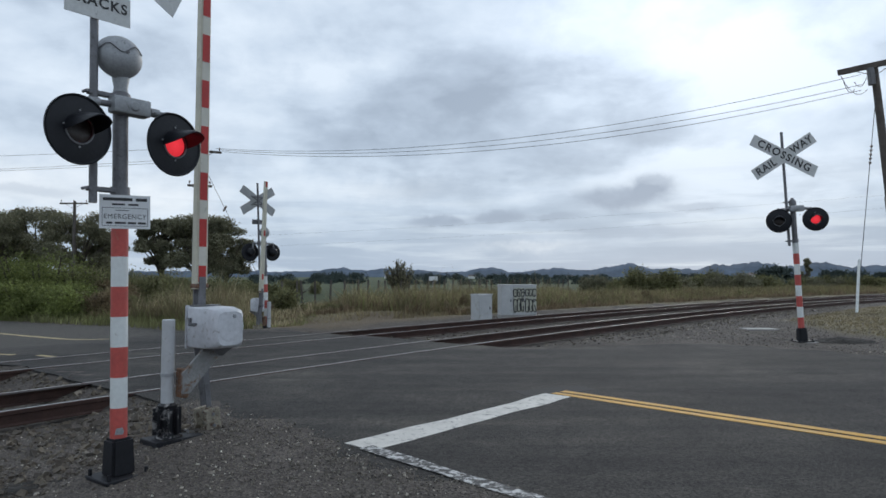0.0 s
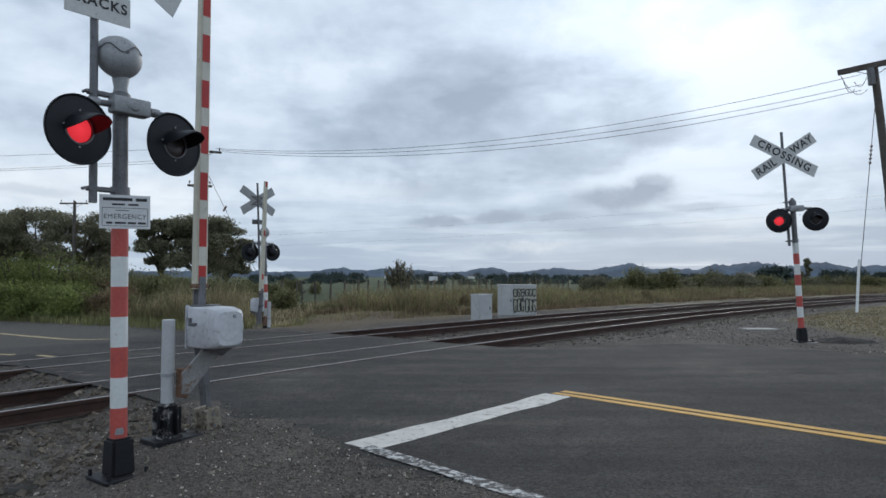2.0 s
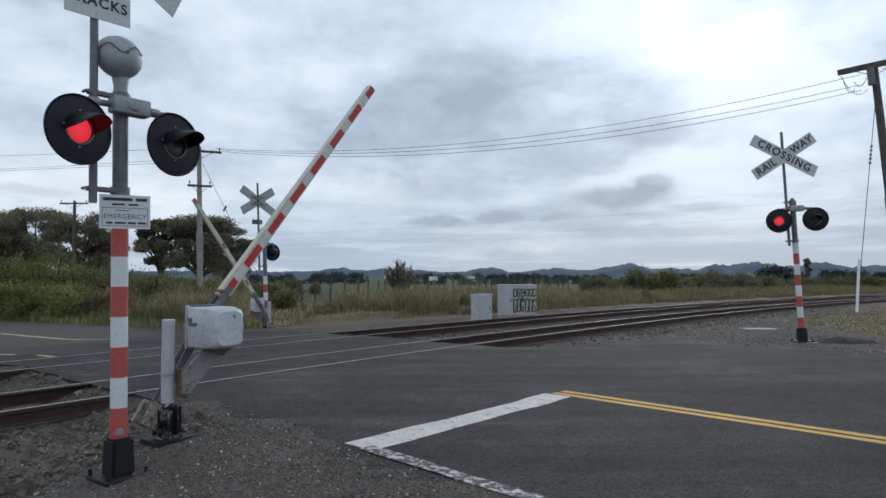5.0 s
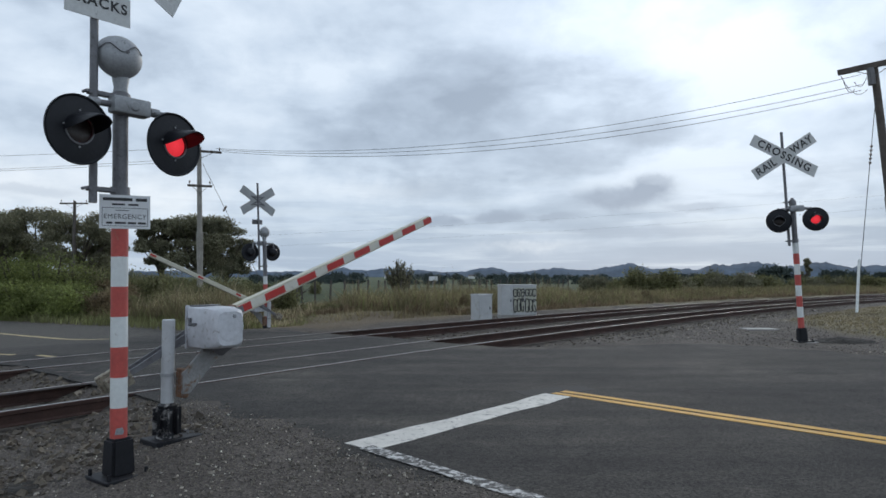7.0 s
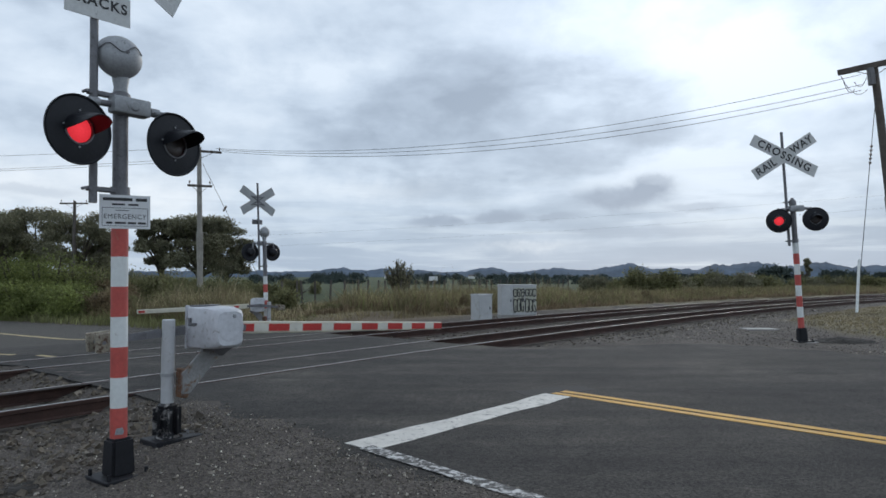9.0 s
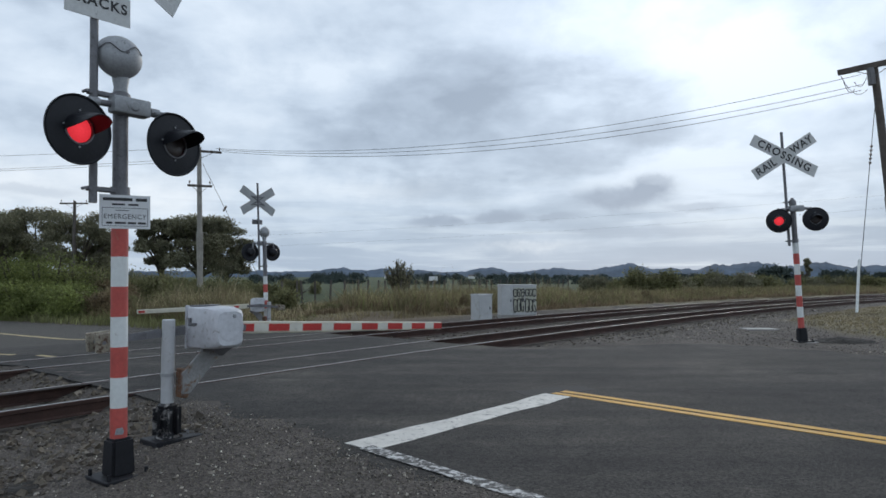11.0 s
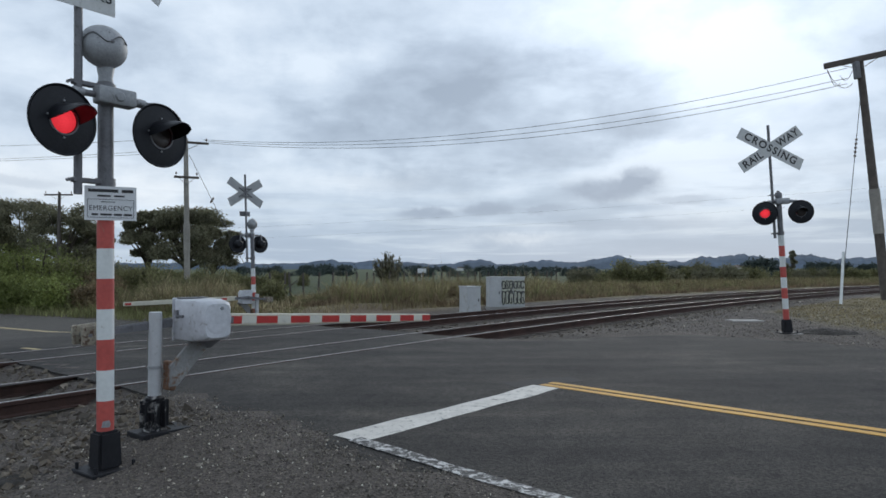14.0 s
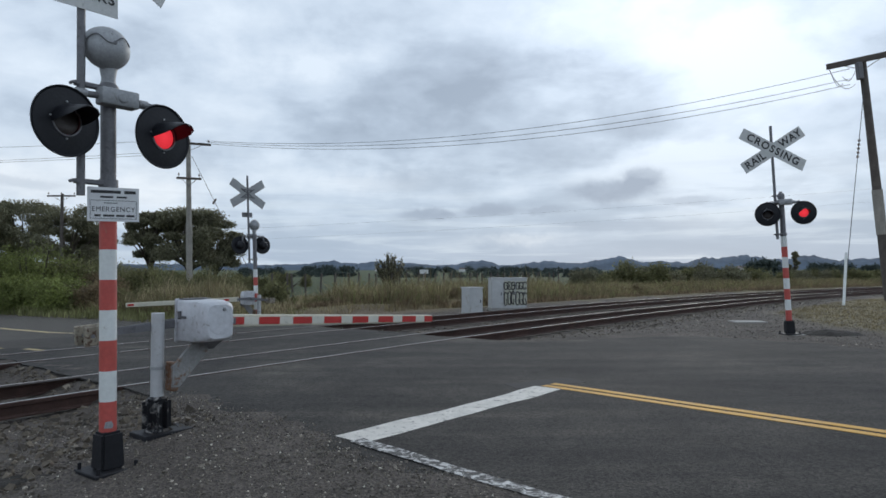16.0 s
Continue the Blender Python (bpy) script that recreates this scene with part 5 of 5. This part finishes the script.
blades("dry_grass", verge(56000, (3, 75), (6.2, 16), soil_rim, GR), 0.62, 0.013, GRASS_DRY, "tall dry yellow grass beside the railway", 1.0)
blades("green_verge_grass", verge(34000, (3, 75), (6.4, 18), soil_rim, GR), 0.56, 0.013, GRASS_GREEN, "green grass among the dry stalks", 1.0)
blades("bank_grass", verge(16000, (1, 60), (6.0, 11), lambda x, y, q, s: clear_of_road(x, y, q, s, 4.4) and q > 7.6 - 1.5 * smooth((s - 7) / 7) + 0.9 * noise.noise((x, y, 8)), GR), 0.16, 0.012, GRASS_DRY, "short dry grass and weeds on bare soil", 1.1)
blades("dead_grass", verge(24000, (4, 70), (6.0, 12), lambda x, y, q, s: soil_rim(x, y, q + 0.9, s) and noise.noise((x * 0.9, y * 0.9, 12)) > -0.05, GR), 0.34, 0.017, GRASS_BROWN, "matted brown dead grass beside the railway", 1.6)
blades("far_dry_grass", verge(9000, (75, 160), (5.5, 16), lambda *a: True, GR), 0.7, 0.035, GRASS_DRY, "dry grass along the distant line")


def left_verge(count, gap_lo, gap_hi, xr, yr):
    out = []
    while len(out) < count:
        x, y = GR.uniform(*xr), GR.uniform(*yr)
        d, _ = road_at(x, y)
        if gap_lo < d < gap_hi and track_offset(x, y) > 7.5:
            out.append((x, y, ground_level(x, y)))
    return out


blades("roadside_grass", left_verge(15000, 3.4, 9.0, (-24, -4.2), (15, 40)), 0.24, 0.014, GRASS_GREEN, "short green grass at the far road's edge")
blades("roadside_stalks", left_verge(7000, 5.5, 14.0, (-11, -4.5), (18, 40)), 0.62, 0.014, GRASS_PALE, "tall pale stalks behind the far barrier")


def patch_spots(count):
    out = []
    while len(out) < count:
        x, y = GR.uniform(9, 24), GR.uniform(13, 30)
        if zones(x, y)[0] < 0.5 and track_offset(x, y) < -2:
            out.append((x, y, ground_level(x, y)))
    return out


blades("patch_grass", patch_spots(26000), 0.05, 0.012, GRASS_DRY, "short dry grass beside the leaning pole", 0.8)


def make_mound(x, y, w, d, h, label):
    verts, faces, n = [], [], 14
    for j in range(n + 1):
        for i in range(n + 1):
            u, v = i / n * 2 - 1, j / n * 2 - 1
            r = max(1 - math.hypot(u, v) ** 2, 0) * (1 + 0.8 * noise.noise((u * 3, v * 3, x)))
            px, py = x + u * w, y + v * d
            verts.append((px, py, ground_level(px, py) - 0.02 + h * r + 0.02 * noise.noise((px * 9, py * 9, 1))))
    faces = [(j * (n + 1) + i, j * (n + 1) + i + 1, (j + 1) * (n + 1) + i + 1, (j + 1) * (n + 1) + i) for j in range(n) for i in range(n)]
    tagged(raw("soil_mound", verts, faces, MUD), label, "soil mound")


make_mound(8.20, 13.75, 0.85, 0.42, 0.10, "low dark mound of damp soil beside the signal")
make_mound(-3.05, 4.75, 0.55, 0.24, 0.03, "patch of dark damp soil among the stones")


# ---- fence, far things, hills ----
def make_fence():
    root = thing("fence", Matrix(), "old wire fence on dark timber posts beside pasture", "fence")
    first, tops = None, []
    for i in range(34):
        x = -8.6 + i * 0.58 + random.uniform(-0.15, 0.15)
        y = 44.5 + x * 1.08 + random.uniform(-0.3, 0.3)
        m = Matrix.Translation((x, y, ground_level(x, y) - 0.1)) @ pose(0, 0, 0, random.uniform(-3, 3), random.uniform(-5, 5), random.uniform(0, 90))
        if first is None:
            first = part("fence_post", box(0, 0, 0.72, 0.10, 0.10, 1.44, 0.012), TIMBER, root, at=m)
        else:
            again(first, m)
        tops.append(m @ Vector((0, 0, 1.25)))
    bm = bmesh.new()
    for a, b in zip(tops, tops[1:]):
        for dz in (0, -0.3, -0.6):
            rod(a + Vector((0, 0, dz)), b + Vector((0, 0, dz)), 0.006, n=3, bm=bm)
    part("fence_wire", bm, WIRE, root)
    return root


make_fence()
tagged(part("far_sign", box(-0.9, 62, 1.15, 0.8, 0.05, 0.4, 0.01, bm=rod((-0.9, 62.05, -0.8), (-0.9, 62.05, 1.2), 0.04)), PLATE), "small white board among the fence posts", "sign")


def ridge(name, dist, base, bumps, step, mat, label, seed, rough, depth):
    """A range of hills across the distance: smooth humps (bearing, width, height) with a broken crest."""
    verts, faces = [], []
    bear = np.arange(-1.3, 1.3, step)
    for b in bear:
        h = base + sum(a * math.exp(-((b - c) / w) ** 2) for c, w, a in bumps)
        h *= 1 + rough * noise.fractal((b * 22, seed, 0), 0.8, 2.1, 4)
        for k, (lift, back) in enumerate(((0.0, 0.0), (0.6, 0.35), (1.0, 0.7), (0.9, 1.0), (0.0, 1.6))):
            jag = 1 + 0.12 * noise.noise((b * 60, k * 3.1, seed)) if 0 < lift < 1 else 1
            verts.append((b * (dist + back * depth), dist + back * depth, -3 + (h + 3) * lift * jag))
    for i in range(len(bear) - 1):
        for k in range(4):
            faces.append((i * 5 + k, i * 5 + k + 1, i * 5 + 6 + k, i * 5 + 5 + k))
    ob = raw(name, verts, faces, mat)
    ob.data.shade_smooth()
    return tagged(ob, label, "hills", kind="structure")


ridge("backdrop_hills", 2800, 24, [(-0.155, 0.03, 17), (-0.095, 0.03, 11), (-0.04, 0.02, 7), (0.065, 0.03, 15), (0.165, 0.028, 19), (0.262, 0.035, 36), (0.31, 0.05, 12), (0.42, 0.06, 26), (0.49, 0.05, 14), (0.57, 0.1, 30), (0.7, 0.1, 18), (-0.35, 0.1, 10)], 0.0015, HILL, "wooded hills along the horizon, distance haze painted in as blue", 2.0, 0.42, 400)


def far_wood(bear, width, dist, height, seed, label):
    """A clump of distant trees as many small leaf pieces."""
    rng, rr = np.random.default_rng(seed), random.Random(seed)
    blobs = []
    for i in range(int(14 + width * dist * 0.8)):
        x = rr.uniform(-0.5, 0.5) * width * dist
        s = height * rr.uniform(0.3, 0.55)
        blobs.append((x, rr.uniform(-4, 4), height * rr.uniform(0.25, 0.62), s, s, s * 0.9))
    v, f = leaf_cloud(blobs, 120, height * 0.10, rng)
    ob = raw("far_wood", v.tolist(), f.tolist(), FAR_WOOD)
    ob.matrix_basis = Matrix.Translation((bear * dist, dist, -1.0))
    return tagged(ob, label, "wood", "far woods", "stuff")


for bear, width, dist, h, seed in ((-0.155, 0.075, 260, 4.6, 1), (-0.02, 0.10, 420, 4.5, 2), (0.1, 0.1, 480, 5, 3), (0.20, 0.10, 400, 4, 4), (0.35, 0.08, 420, 4.5, 5), (0.50, 0.035, 230, 6.2, 6), (0.60, 0.06, 330, 6, 8), (0.68, 0.05, 330, 5.5, 9), (0.42, 0.06, 300, 3.6, 10), (-0.26, 0.06, 320, 4, 11), (0.0, 0.16, 150, 2.4, 12), (0.16, 0.16, 170, 2.6, 13), (0.27, 0.1, 150, 2.4, 14), (-0.2, 0.16, 180, 2.2, 15), (0.62, 0.3, 160, 2.2, 16)):
    far_wood(bear, width, dist, h, seed, "dark green clump of distant trees")
make_tree(Matrix.Translation((0.545 * 200, 200, -1.0)), 8.2, 1.7, "distant dark conical tree", 77, low=0.12, clumps=20, size=0.5, per=80)


def make_house(bear, dist, w, seed):
    root = thing("far_house", Matrix.Translation((bear * dist, dist, -0.8)) @ pose(0, 0, 0, 0, 0, seed * 23 % 60), "small pale house far across the fields", "house", "far houses")
    part("wall", box(0, 0, 1.4, w, w * 0.6, 2.8), FAR_WALL, root)
    part("roof", slab([(-w * 0.54, 2.8), (w * 0.54, 2.8), (w * 0.36, 4.3), (-w * 0.36, 4.3)], -w * 0.34, w * 0.34), FAR_ROOF, root)


for i, (b, d) in enumerate(((0.045, 700), (0.13, 850), (0.225, 800), (0.30, 900), (0.37, 760), (0.475, 360), (0.66, 800), (-0.08, 900), (0.34, 1000), (0.19, 1000))):
    make_house(b, d, 10 + i % 3 * 2, i)


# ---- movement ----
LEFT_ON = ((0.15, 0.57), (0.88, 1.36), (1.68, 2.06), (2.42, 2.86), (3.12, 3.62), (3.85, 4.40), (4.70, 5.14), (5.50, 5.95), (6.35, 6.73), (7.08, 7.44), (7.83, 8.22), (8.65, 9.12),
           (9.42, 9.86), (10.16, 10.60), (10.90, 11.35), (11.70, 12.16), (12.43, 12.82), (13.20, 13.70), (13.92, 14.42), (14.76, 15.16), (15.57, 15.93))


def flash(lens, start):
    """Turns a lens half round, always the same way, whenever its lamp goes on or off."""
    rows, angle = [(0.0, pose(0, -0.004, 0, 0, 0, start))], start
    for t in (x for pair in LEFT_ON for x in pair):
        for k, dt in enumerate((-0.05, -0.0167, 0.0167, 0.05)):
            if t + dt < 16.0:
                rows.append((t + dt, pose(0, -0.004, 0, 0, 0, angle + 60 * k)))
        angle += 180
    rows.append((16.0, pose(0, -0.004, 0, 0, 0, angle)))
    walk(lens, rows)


def lower(arm, rows):
    walk(arm, [(t, Matrix.Translation((0, -0.03, 0.88)) @ pose(0, 0, 0, 0, -a, 0)) for t, a in rows])


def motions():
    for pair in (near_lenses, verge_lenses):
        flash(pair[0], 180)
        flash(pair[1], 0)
    rows = [(0.0, 89.8), (2.1, 89.8), (2.3, 89.1), (2.5, 87.4), (3.0, 80.7), (3.5, 73.4), (4.0, 66.0), (4.6, 57), (5.2, 47.8), (5.8, 38.4), (6.5, 27.9), (7.0, 20.4), (7.5, 13.9), (8.0, 6.7), (8.5, 0.3), (8.8, -2.8), (9.0, -2.9), (16.0, -2.9)]
    lower(near_arm, rows)
    lower(far_arm, [(t, a + 2.3) for t, a in rows])


motions()
